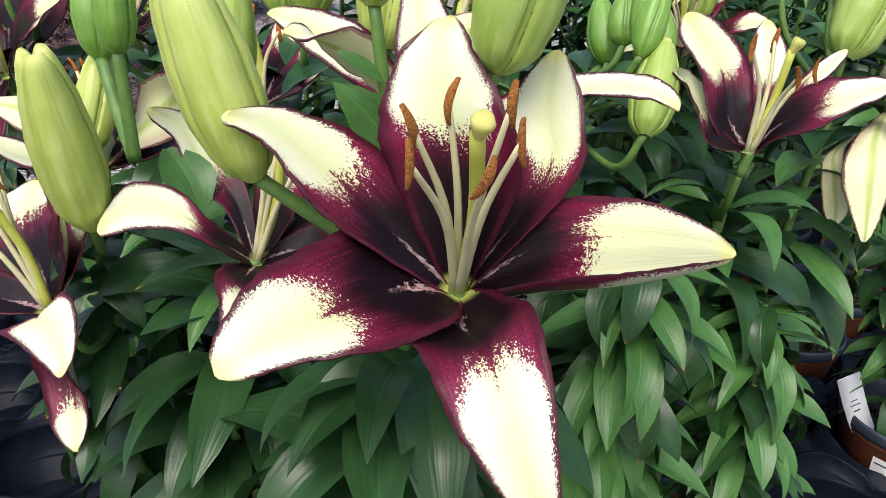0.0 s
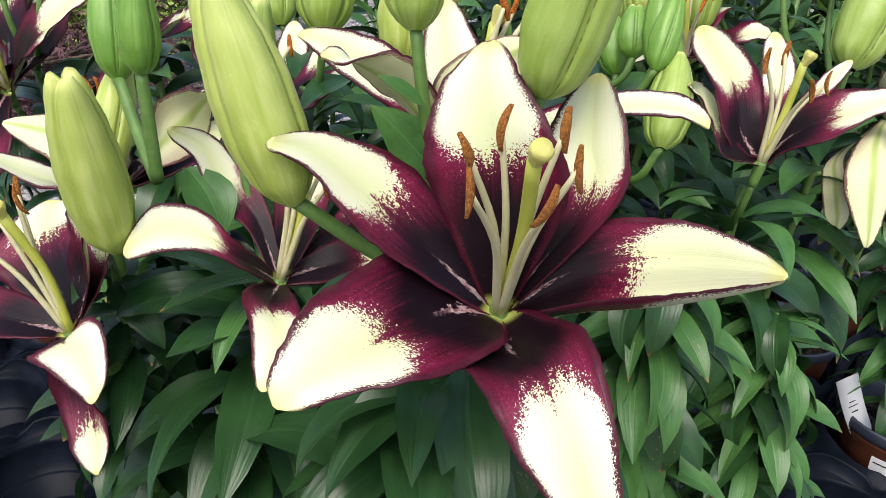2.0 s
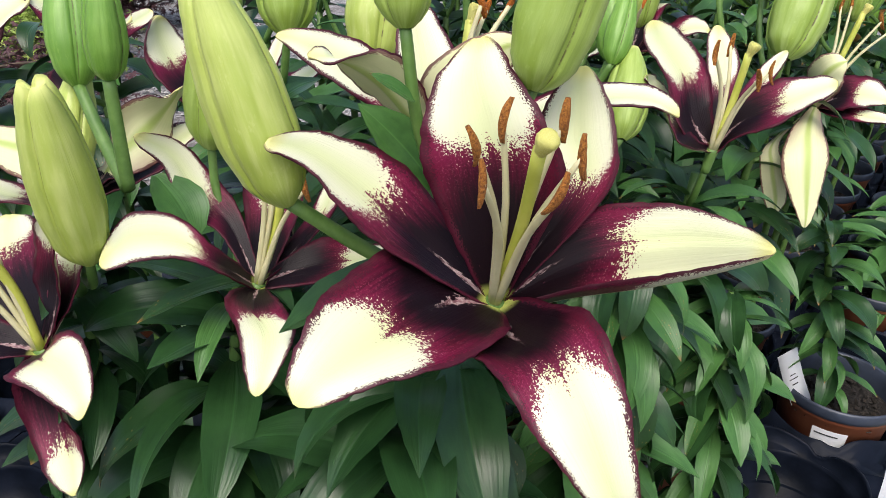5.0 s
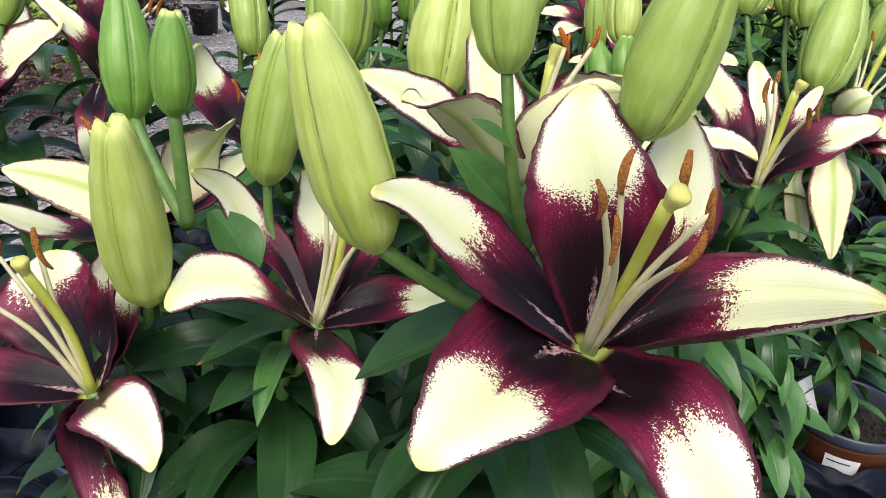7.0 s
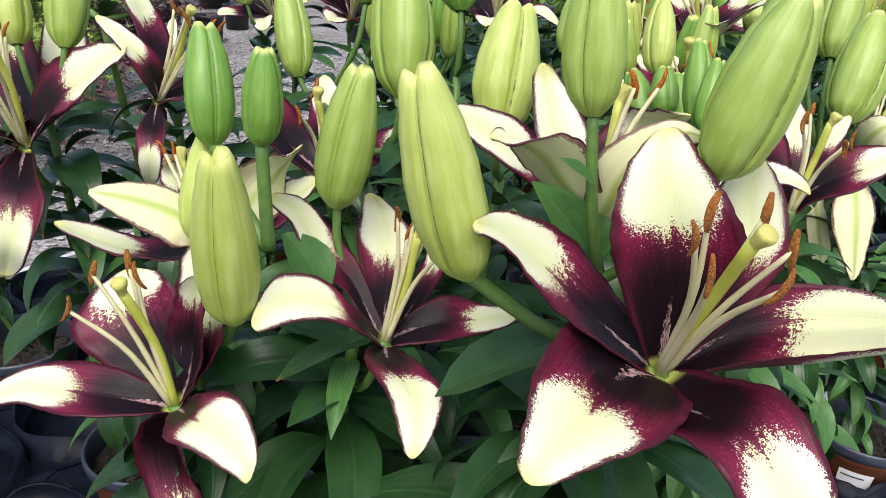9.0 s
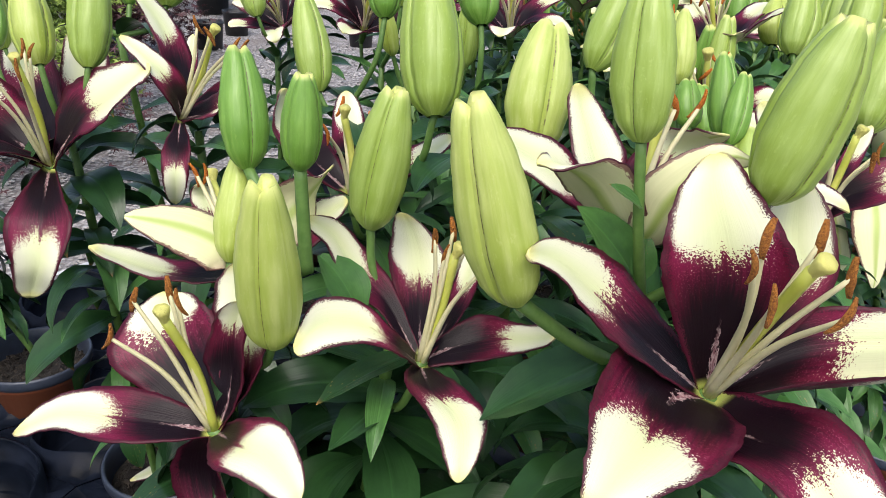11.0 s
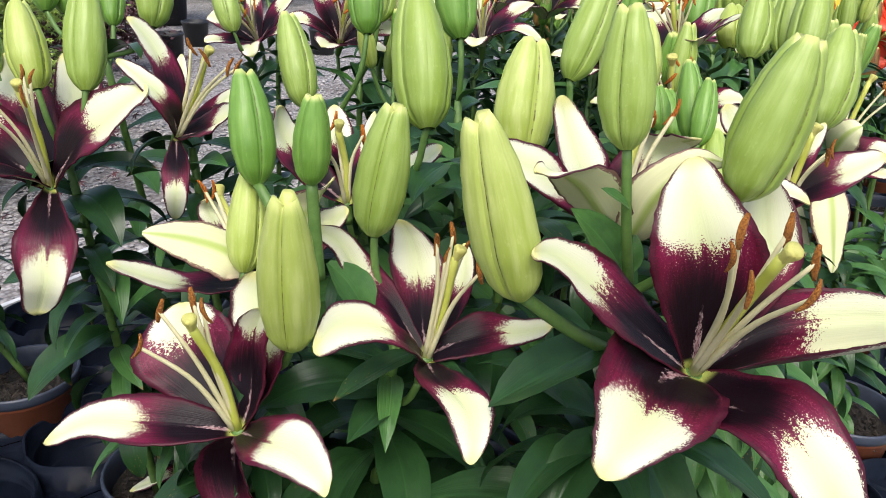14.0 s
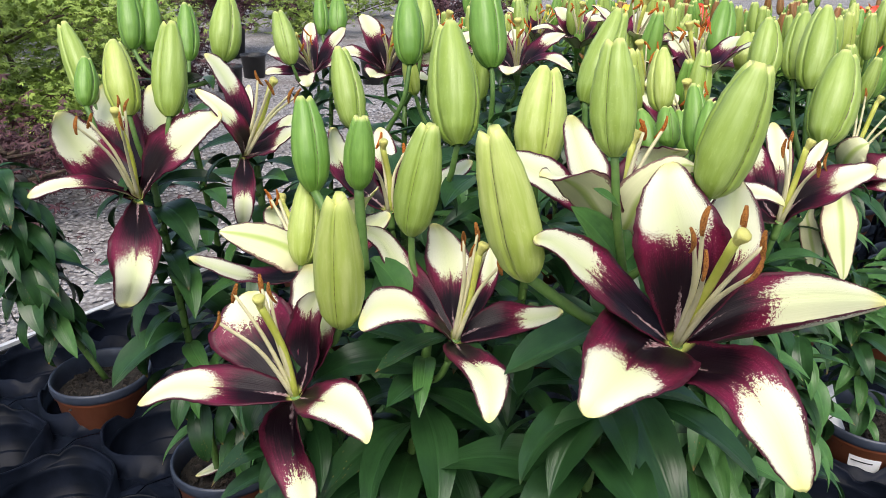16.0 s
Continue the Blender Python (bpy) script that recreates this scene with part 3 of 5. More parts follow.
def lily_flower(plant, heart, stigma, anthers, fresh=False, stalk=True):
    """The flower's receptacle, with pistil and stamens under it. Its tepals are added with tepal()."""
    h = Vector(heart)
    way = (Vector(stigma) - h).normalized() if stigma else Vector((0, -0.4, 0.9)).normalized()
    foot = h - way * 0.016
    fl = part("flower", tube([foot, h - way * 0.006, h + way * 0.001], 0.0032, 0.0042, M_STEM, 12, 6, "flower"), plant, "open lily flower, cream tepals with dark maroon throat")
    fl["heart"] = tuple(h + way * 0.09)
    if stalk:
        pedicel(plant, foot, way)
    line, rng = PLANTS[plant]
    if stigma:
        s = Vector(stigma)
        sag = way.orthogonal().normalized() * 0.004
        part("style", tube([h, h.lerp(s, 0.5) + sag, s], 0.0024, 0.0026, M_STYLE, 8, 10, "style"), fl, "yellow-green style")
        part("stigma", STIGMA, fl, "swollen three-lobed yellow stigma", aim(s - way * 0.002, way + Vector((0.15, -0.2, 0)), 0.0056, 0.0041))
    for k, a in enumerate(anthers):
        a = Vector(a)
        out = (a - h) - way * (a - h).dot(way)
        m = h.lerp(a, 0.5) + way * 0.006 - out * 0.12
        start = h + out * 0.06
        part("filament", tube([start, m, a], 0.0019, 0.0010, M_FILAMENT, 7, 10, "filament"), fl, "pale cream filament")
        lay = Vector((rng.uniform(-0.5, 0.5), rng.uniform(-0.3, 0.3), 1))
        part("anther", (ANTHERS_FRESH if fresh else ANTHERS)[k % 3], fl, "", aim(a, lay, 0.0155, 0.012, rng.uniform(0, 6)))
    return fl


def tepal(fl, heart, a, b, tip, zone=0.55, cup=0.22, curl=0.0, wide=1.0, belly=0.0, arch=0.0, turned=False, paint=None, label=""):
    seed = int(abs(tip[0] * 9176 + tip[1] * 3571 + tip[2] * 1237) * 50)
    return part("tepal", tepal_mesh(heart, a, b, tip, tuple(fl["heart"]), seed, zone, cup, curl=curl, wide=wide, belly=belly, arch=arch, turned=turned, paint=paint), fl, label)


def shaped_tepal(fl, heart, lefts, rights, tip, zone=0.55, cup=0.25, turned=False, keel=None):
    seed = int(abs(tip[0] * 9176 + tip[1] * 3571 + tip[2] * 1237) * 50)
    return part("tepal", tepal_loft(heart, lefts, rights, tip, tuple(fl["heart"]), seed, zone, cup, turned=turned, keel=keel), fl)


def bud(plant, base, top, radius, style, stalk=True, root=None):
    b, t = Vector(base), Vector(top)
    line, rng = PLANTS[plant]
    way = t - b
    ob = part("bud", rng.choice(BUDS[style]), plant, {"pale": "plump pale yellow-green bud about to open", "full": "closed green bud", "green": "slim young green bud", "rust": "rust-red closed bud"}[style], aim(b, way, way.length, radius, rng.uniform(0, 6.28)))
    if stalk:
        pedicel(plant, b + way * 0.02, way, root=root)
    return ob

# ---- the setting ----


def bed(p, q):
    """A place in the bed: p along it, q across it from its right edge (minus: to the left), in pot sizes of SIZE."""
    return FOOT + (ALONG * p + ACROSS * q) * SIZE


def yard(x, y):
    """A place on the gravel across the path."""
    return FOOT.x + SIZE * x, FOOT.y + SIZE * y


def slab(name, corners, z0, z1, mat):
    v = [(c.x, c.y, GROUND + SIZE * z0) for c in corners] + [(c.x, c.y, GROUND + SIZE * z1) for c in corners]
    n = len(corners)
    f = [tuple(range(n))[::-1], tuple(range(n, 2 * n))] + [(i, (i + 1) % n, n + (i + 1) % n, n + i) for i in range(n)]
    return new(name, mesh_of(name, v, f, [mat], smooth=False))


def ground():
    n = 60
    v, f = [], []
    for i in range(n + 1):
        for k in range(n + 1):
            x, y = ((2 * i / n - 1) ** 3) * 60, ((2 * k / n - 1) ** 3) * 60 + 1.0
            v.append((x, y, GROUND - 0.004 + 0.004 * sin(3 * x) * sin(2.3 * y)))
    for i in range(n):
        for k in range(n):
            f.append((i * (n + 1) + k, (i + 1) * (n + 1) + k, (i + 1) * (n + 1) + k + 1, i * (n + 1) + k + 1))
    tagged(new("ground", mesh_of("ground", v, f, [M_GRAVEL])), "grey gravel ground of the nursery yard", "ground", kind="structure")


ground()
sheet = slab("ground_cover", [bed(-0.74, -0.97), bed(-0.74, -0.016), bed(2.3, -0.016), bed(2.3, -0.97)], 0.0, 0.006, M_SHEET)
tagged(sheet, "black woven ground cover under the trays", "ground cover", kind="structure")
for q, h in ((-0.016, 0.022), (-0.985, 0.055)):
    wall = slab("bed_board", [bed(-0.74, q), bed(-0.74, q + 0.012), bed(2.3, q + 0.012), bed(2.3, q)], 0.0, h - 0.005, M_SHEET)
    tagged(wall, "black board along the side of the lily bed", "board", kind="structure")
    e = slab("bed_edging", [bed(-0.74, q + 0.001), bed(-0.74, q + 0.009), bed(2.3, q + 0.009), bed(2.3, q + 0.001)], h - 0.005, h, M_EDGE)
    tagged(e, "white painted edging board along the lily bed", "edging", kind="structure")


def stones():
    rng = random.Random(3)
    v, f = [], []
    ico = [(0, 0, 1), (0.9, 0, 0.3), (0.28, 0.85, 0.3), (-0.72, 0.53, 0.3), (-0.72, -0.53, 0.3), (0.28, -0.85, 0.3), (0, 0, -0.4)]
    tri = [(0, 1, 2), (0, 2, 3), (0, 3, 4), (0, 4, 5), (0, 5, 1), (6, 2, 1), (6, 3, 2), (6, 4, 3), (6, 5, 4), (6, 1, 5)]
    for i in range(9000):
        if i < 6500:
            p = bed(rng.uniform(0.0, 2.2), -0.99 - 1.4 * rng.random() ** 1.6)
        else:
            p = bed(rng.uniform(0.2, 1.6), 0.05 + rng.random() * 0.4)
        s = rng.uniform(0.004, 0.012)
        a, sq = rng.uniform(0, 6.28), rng.uniform(0.5, 0.9)
        n = len(v)
        for x, y, z in ico:
            j = rng.uniform(0.75, 1.2)
            v.append((p.x + s * j * (x * cos(a) - y * sin(a)), p.y + s * j * (x * sin(a) + y * cos(a)), GROUND + 0.001 + s * sq * z * j))
        f += [tuple(n + k for k in t) for t in tri]
    tagged(new("gravel", mesh_of("gravel", v, f, [M_STONE], smooth=False)), "loose grey gravel beside the bed", "gravel", kind="stuff")


stones()

# ---- trays and pots ----


def tray_cell(turn):
    """A square of tray with its round cup: pleated web, notched lip, stepped wall."""
    v, f = [], []
    sides = 48
    profile = ((0.0, 0.0, 0), (0.0556, 0.058, 0), (0.0550, 0.074, 1), (0.0543, 0.0795, 0), (0.0524, 0.0800, 1), (0.0516, 0.078, 0),
               (0.0508, 0.066, 1), (0.0484, 0.0645, 1), (0.0478, 0.060, 0), (0.0462, 0.032, 1), (0.0440, 0.031, 1), (0.0415, 0.008, 1), (0.0, 0.007, 0))
    rings = []
    for kind, (r, z0, crease) in enumerate(profile):
        ring = []
        for k in range(sides):
            a = 2 * pi * k / sides
            ca, sa = cos(a), sin(a)
            pleat = 0.0016 * sin(16 * a + turn) + 0.0012 * sin(7 * a + 2 * turn)
            if kind == 0:
                m = max(abs(ca), abs(sa))
                x, y, z = 0.0566 * ca / m, 0.0566 * sa / m, 0.052 + 0.018 * (1 - abs(abs(ca) - abs(sa)))
            else:
                wob = 1 + (0.006 * sin(5 * a + turn) + 0.010 * sin(2 * a + 2 * turn)) * (kind < 6)
                x, y, z = r * ca * wob, r * sa * wob, z0
                if kind < 7:
                    notch = max(math.exp(-((a - turn - j * 2.1) / 0.13) ** 2) for j in range(-3, 4))
                    z += 0.0025 * sin(3 * a + turn) - 0.0035 * cos(4 * a) - 0.008 * notch * (1 < kind < 6)
                if kind == 1:
                    z += 3 * pleat
            v.append((x, y, z))
            ring.append(len(v) - 1)
        rings.append(ring)
        if crease:
            rings.append(list(range(len(v), len(v) + sides)))
            v += [v[j] for j in ring]
    for r0, r1 in zip(rings, rings[1:]):
        for k in range(sides):
            k2 = (k + 1) % sides
            f.append((r0[k], r0[k2], r1[k2], r1[k]))
    return mesh_of("tray_cell", v, f, [M_TRAY])


CELLS = [tray_cell(0.9 + 1.3 * k) for k in range(5)]
ANGLE = math.atan2(ALONG.y, ALONG.x)


def carry_tray(p0, q0, np_, nq):
    """A tray of np_ by nq cups."""
    o = bed(p0, q0)
    ob = thing("carry_tray", (o.x, o.y, GROUND + SIZE * 0.006), "black moulded plastic carry tray with round cups", "tray", "carry trays in the bed")
    for i in range(np_):
        for k in range(nq):
            c = bed(p0 + STEP_P * i, q0 + STEP_Q * k)
            part("tray_cup", CELLS[int(abs(c.x * 571 + c.y * 877)) % 5], ob, m=Matrix.Translation((c.x, c.y, GROUND)) @ Matrix.Rotation(ANGLE, 4, "Z") @ Matrix.Diagonal((SIZE, SIZE, SIZE, 1)))
    a, b = STEP_P / 2, STEP_Q / 2
    ring = [bed(p0 - a, q0 - b), bed(p0 + STEP_P * np_ - a, q0 - b), bed(p0 + STEP_P * np_ - a, q0 + STEP_Q * nq - b), bed(p0 - a, q0 + STEP_Q * nq - b)]
    v, f = [], []
    for c in ring:
        v += [(c.x, c.y, GROUND + SIZE * 0.008), (c.x, c.y, GROUND + SIZE * 0.054)]
    for i in range(4):
        k = (i + 1) % 4
        f.append((2 * i, 2 * k, 2 * k + 1, 2 * i + 1))
    part("tray_wall", mesh_of("tray_wall", v, f, [M_TRAY], smooth=False), ob)
    return ob


for i in range(-2, 6):
    for k in range(3):
        carry_tray(0.042 + STEP_P * 3 * i, -0.875 + STEP_Q * 2 * k, 3, 2)
    carry_tray(0.042 + STEP_P * 3 * i, -0.875 + STEP_Q * 6, 3, 1)
    carry_tray(0.095 + STEP_P * 3 * i, -0.0735, 3, 1)


def lathe(profile, mat, sides=40, name="lathe"):
    v, f = [], []
    for r, z in profile:
        for k in range(sides):
            a = 2 * pi * k / sides
            v.append((r * cos(a), r * sin(a), z))
    for i in range(len(profile) - 1):
        for k in range(sides):
            k2 = (k + 1) % sides
            f.append((i * sides + k, i * sides + k2, (i + 1) * sides + k2, (i + 1) * sides + k))
    return mesh_of(name, v, f, [mat])


POT = lathe(((0.0, 0.0), (0.033, 0.0), (0.035, 0.003), (0.0457, 0.082), (0.0474, 0.083), (0.0476, 0.0875)), M_POT, name="pot_wall")
RIM = lathe(((0.0474, 0.086), (0.0490, 0.087), (0.0497, 0.0905), (0.0498, 0.0955), (0.0487, 0.098), (0.0468, 0.0965), (0.0460, 0.088), (0.0446, 0.0765)), M_RIM, name="rim")


def soil_mesh(seed):
    rng = random.Random(seed)
    v, f = [(0, 0, 0.079)], []
    sides, rings = 30, 9
    for i in range(1, rings + 1):
        for k in range(sides):
            a = 2 * pi * k / sides
            r = 0.0443 * i / rings
            v.append((r * cos(a), r * sin(a), 0.077 + 0.002 * (1 - i / rings) + rng.uniform(-0.003, 0.003) * (i < rings)))
    for k in range(sides):
        f.append((0, 1 + k, 1 + (k + 1) % sides))
    for i in range(rings - 1):
        for k in range(sides):
            k2 = (k + 1) % sides
            f.append((1 + i * sides + k, 1 + (i + 1) * sides + k, 1 + (i + 1) * sides + k2, 1 + i * sides + k2))
    own = len(f)
    for _ in range(90):
        a, r = rng.uniform(0, 6.28), 0.043 * rng.random() ** 0.5
        x, y, z, s = r * cos(a), r * sin(a), 0.0785, rng.uniform(0.0012, 0.0035)
        b = rng.uniform(0, 6.28)
        n = len(v)
        for dx, dy, dz in ((-1.6, -0.6, 0), (1.6, -0.5, 0), (1.4, 0.6, 0.1), (-1.5, 0.5, 0), (0, 0, 0.9)):
            v.append((x + s * (dx * cos(b) - dy * sin(b)), y + s * (dx * sin(b) + dy * cos(b)), z + s * dz))
        f += [(n, n + 1, n + 4), (n + 1, n + 2, n + 4), (n + 2, n + 3, n + 4), (n + 3, n, n + 4)]
    return mesh_of("soil", v, f, [M_SOIL, M_BITS], mat_of=[0] * own + [1] * (len(f) - own), smooth=False)


SOILS = [soil_mesh(k) for k in range(3)]


def pot(x, y, label="terracotta-coloured plastic pot with a dark rim and soil"):
    k = int(abs(x * 977 + y * 313)) % 3
    ob = thing("plant_pot", (x, y, GROUND + SIZE * 0.010), label, "pot", "pots in the trays")
    m = Matrix.Translation((x, y, GROUND + SIZE * 0.010)) @ Matrix.Rotation(x * 50, 4, "Z") @ Matrix.Diagonal((SIZE, SIZE, SIZE, 1))
    part("pot_wall", POT, ob, "terracotta-coloured plastic wall", m)
    part("rim", RIM, ob, "dark slate rim", m)
    part("soil", SOILS[k], ob, "dark potting soil", m)
    return ob


def plant_tag(base, top, width, face):
    """A white plastic tag stuck into the soil, with bars of print."""
    b, t = Vector(base), Vector(top)
    up = (t - b).normalized()
    f = Vector(face)
    side = up.cross(f).normalized()
    n = side.cross(up).normalized()
    ob = thing("plant_tag", base, "white plastic plant tag with small dark print", "tag")
    long = (t - b).length
    v, fa = [], []
    rows = 8
    for i in range(rows + 1):
        s = i / rows
        w = width / 2 * (1 if s > 0.25 else 0.35 + 2.6 * s)
        c = b + up * long * s - n * 0.006 * sin(pi * s)
        for d in (0, -0.0008):
            v += [c - side * w + n * d, c + side * w + n * d]
    for i in range(rows):
        o = 4 * i
        fa += [(o, o + 1, o + 5, o + 4), (o + 3, o + 2, o + 6, o + 7), (o + 1, o + 3, o + 7, o + 5), (o + 2, o, o + 4, o + 6)]
    part("tag_blade", mesh_of("tag_blade", v, fa, [M_TAG]), ob)
    for s, w, h in ((0.50, 0.3, 0.0022), (0.58, 0.45, 0.0016), (0.64, 0.3, 0.0016)):
        c = b + up * long * s - n * 0.006 * sin(pi * s) + n * 0.0008
        q = [c - side * width * w / 2, c + side * width * w / 2, c + side * width * w / 2 + up * h, c - side * width * w / 2 + up * h]
        part("print_bar", mesh_of("print_bar", q, [(0, 1, 2, 3)], [M_INK], smooth=False), ob, "dark unreadable print")


def pot_label(x, y, az, z0, z1, half):
    """A white sticker bent round a pot's wall."""
    ob = thing("pot_sticker", (x + 0.07 * cos(az), y + 0.07 * sin(az), z0), "white paper sticker on the wall of a pot", "label")

    def strip(a0, a1, lo, hi, out):
        v, f = [], []
        for i in range(9):
            a = az + a0 + (a1 - a0) * i / 8
            for h in (lo, hi):
                r = SIZE * (0.035 + (0.0107 / 0.079) * ((h - GROUND) / SIZE - 0.013)) + out
                v.append((x + r * cos(a), y + r * sin(a), h))
        for i in range(8):
            f.append((2 * i, 2 * i + 2, 2 * i + 3, 2 * i + 1))
        return v, f

    part("paper", mesh_of("paper", *strip(-half, half, z0, z1, 0.0014), [M_TAG]), ob)
    part("print_bar", mesh_of("print_bar", *strip(-half * 0.85, half * 0.5, z1 - 0.008, z1 - 0.006, 0.0024), [M_INK]), ob, "dark unreadable print")


# ---- the lilies near the walk ----
LOOK = "potted lily with cream and dark maroon flowers, buds and glossy leaves"
hero = lily_plant(seat(-0.004, 0.295), (-0.004, 0.295, 0.335), LOOK, 58, 0.092, 0.0, 1, pale=0.0, high=0.82)
second = lily_plant(seat(-0.108, 0.385), (-0.108, 0.385, 0.275), LOOK, 56, 0.090, 0.0, 2, pale=0.04, high=0.94)
third = lily_plant(seat(-0.205, 0.405), (-0.205, 0.405, 0.285), LOOK, 56, 0.066, 0.0, 3, pale=0.08, high=0.93, droop=0.2)
fourth = lily_plant(seat(-0.345, 0.640), (-0.345, 0.640, 0.31), LOOK, 44, 0.080, 0.0, 4)
fifth = lily_plant(seat(-0.110, 0.560), (-0.110, 0.560, 0.32), LOOK, 49, 0.085, 0.0, 5)
sixth = lily_plant(seat(-0.012, 0.455), (-0.012, 0.455, 0.33), LOOK, 49, 0.085, 0.0, 6)
seventh = lily_plant(seat(0.105, 0.525), (0.105, 0.525, 0.33), LOOK, 49, 0.085, 0.0, 7)
eighth = lily_plant(seat(0.203, 0.466), (0.203, 0.466, 0.285), LOOK, 56, 0.088, 0.0, 8, pale=0.7, high=0.95)
ninth = lily_plant(seat(-0.245, 0.640), (-0.245, 0.640, 0.32), LOOK, 41, 0.080, 0.0, 9)
tenth = lily_plant(seat(-0.31, 0.93), (-0.335, 0.80, 0.37), LOOK, 22, 0.080, 0.0, 10)
eleventh = lily_plant(seat(0.335, 0.605), (0.335, 0.605, 0.30), LOOK, 49, 0.085, 0.0, 11)
twelfth = lily_plant(seat(0.315, 0.75), (0.315, 0.75, 0.36), LOOK, 41, 0.080, 0.0, 12)
thirteenth = lily_plant(seat(0.122, 0.372), (0.122, 0.372, 0.268), "young potted lily with dense drooping green leaves", 140, 0.069, -0.04, 13, pale=0.75, droop=0.35)
neighbour = lily_plant(seat(0.215, 0.42), (0.232, 0.432, 0.205), "low potted lily with drooping brown-spotted leaves", 84, 0.062, -0.05, 24, pale=0.55, droop=0.4)
fourteenth = lily_plant((-0.516, 0.935), (-0.615, 0.941, 0.240), "leafy potted lily leaning out over its pot", 92, 0.080, 0.0, 14, bow=(-0.020, 0.0), pale=0.05, droop=0.35)
sixteenth = lily_plant((0.535, 0.655), (0.456, 0.640, 0.160), "small potted lily with short spotted leaves", 52, 0.062, -0.06, 16, pale=0.6)
fifteenth = lily_plant(seat(-0.195, 1.095), (-0.195, 1.095, 0.31), LOOK, 24, 0.080, 0.0, 15)
seventeenth = lily_plant(seat(-0.155, 1.245), (-0.155, 1.245, 0.34), LOOK, 36, 0.080, 0.0, 17)
eighteenth = lily_plant(seat(-0.068, 0.885), (-0.068, 0.885, 0.33), LOOK, 36, 0.080, 0.0, 18)
nineteenth = lily_plant(seat(0.082, 0.915), (0.082, 0.915, 0.33), LOOK, 36, 0.080, 0.0, 19)
twentieth = lily_plant(seat(0.222, 0.862), (0.222, 0.862, 0.36), LOOK, 36, 0.080, 0.0, 20)
twentyfirst = lily_plant(seat(-0.011, 0.63), (-0.011, 0.63, 0.36), LOOK, 41, 0.080, 0.0, 21)
twentysecond = lily_plant(seat(-0.115, 0.695), (-0.115, 0.695, 0.33), LOOK, 41, 0.080, 0.0, 22)
spotted = lily_plant((-0.305, 0.690), (-0.262, 0.655, 0.160), "small potted lily with drooping brown-spotted leaves", 44, 0.066, -0.05, 23, pale=0.35, droop=0.35)
for x, y in ((-0.516, 0.916), (-0.311, 0.693), (0.542, 0.652)):
    pot(x, y)

fl = lily_flower(hero, (0.011, 0.251, 0.314), (0.013, 0.214, 0.391), [(-0.007, 0.217, 0.391), (-0.007, 0.203, 0.384), (0.004, 0.230, 0.396), (0.024, 0.227, 0.396), (0.026, 0.211, 0.389), (0.015, 0.196, 0.382)])
shaped_tepal(fl, (0.011, 0.251, 0.314), ((0.030, 0.256, 0.362), (0.026, 0.266, 0.380), (0.032, 0.271, 0.395)), ((0.050, 0.246, 0.362), (0.053, 0.253, 0.384), (0.050, 0.262, 0.399)), (0.043, 0.270, 0.405), zone=0.6)
shaped_tepal(fl, (0.011, 0.251, 0.314), ((-0.017, 0.254, 0.363), (-0.020, 0.257, 0.383), (-0.015, 0.263, 0.401)), ((0.031, 0.241, 0.367), (0.023, 0.245, 0.391), (0.012, 0.257, 0.408)), (0.002, 0.270, 0.415), zone=0.62)
shaped_tepal(fl, (0.011, 0.251, 0.314), ((0.040, 0.252, 0.351), (0.069, 0.236, 0.362), (0.086, 0.217, 0.363)), ((0.038, 0.236, 0.3275), (0.067, 0.221, 0.3405), (0.086, 0.206, 0.353)), (0.094, 0.202, 0.359), zone=0.54, keel=(0, 0.005, -0.013))
shaped_tepal(fl, (0.011, 0.251, 0.314), ((-0.029, 0.246, 0.338), (-0.045, 0.247, 0.353), (-0.063, 0.254, 0.372)), ((-0.009, 0.275, 0.346), (-0.027, 0.282, 0.364), (-0.055, 0.273, 0.379)), (-0.075, 0.254, 0.382), zone=0.56)
shaped_tepal(fl, (0.011, 0.251, 0.314), ((0.028, 0.236, 0.322), (0.0345, 0.205, 0.334), (0.0385, 0.179, 0.323), (0.041, 0.165, 0.300)), ((-0.009, 0.230, 0.312), (-0.0005, 0.1915, 0.3204), (0.0084, 0.176, 0.309), (0.019, 0.169, 0.297)), (0.037, 0.162, 0.281), zone=0.56)
shaped_tepal(fl, (0.011, 0.251, 0.314), ((0.010, 0.222, 0.318), (-0.016, 0.196, 0.323), (-0.045, 0.186, 0.322)), ((-0.022, 0.263, 0.335), (-0.054, 0.224, 0.339), (-0.066, 0.198, 0.331)), (-0.066, 0.186, 0.318), zone=0.58)
fl = lily_flower(hero, (-0.006, 0.314, 0.356), (0.011, 0.338, 0.410), [(0.014, 0.330, 0.419), (0.028, 0.333, 0.419), (0.020, 0.349, 0.413)], fresh=True)
shaped_tepal(fl, (-0.006, 0.314, 0.356), ((-0.016, 0.335, 0.368), (-0.021, 0.362, 0.386), (-0.019, 0.382, 0.405)), ((0.004, 0.344, 0.372), (0.010, 0.369, 0.388), (0.001, 0.386, 0.405)), (-0.013, 0.389, 0.417), zone=0.42)
tepal(fl, (-0.006, 0.314, 0.356), (0.016, 0.362, 0.389), (0.041, 0.346, 0.389), (0.044, 0.331, 0.406))
shaped_tepal(fl, (-0.006, 0.314, 0.356), ((-0.018, 0.340, 0.378), (-0.033, 0.347, 0.396), (-0.048, 0.349, 0.402), (-0.064, 0.345, 0.405)), ((-0.026, 0.326, 0.368), (-0.042, 0.328, 0.378), (-0.058, 0.330, 0.389), (-0.070, 0.334, 0.398)), (-0.076, 0.340, 0.403), zone=0.42, cup=0.18)
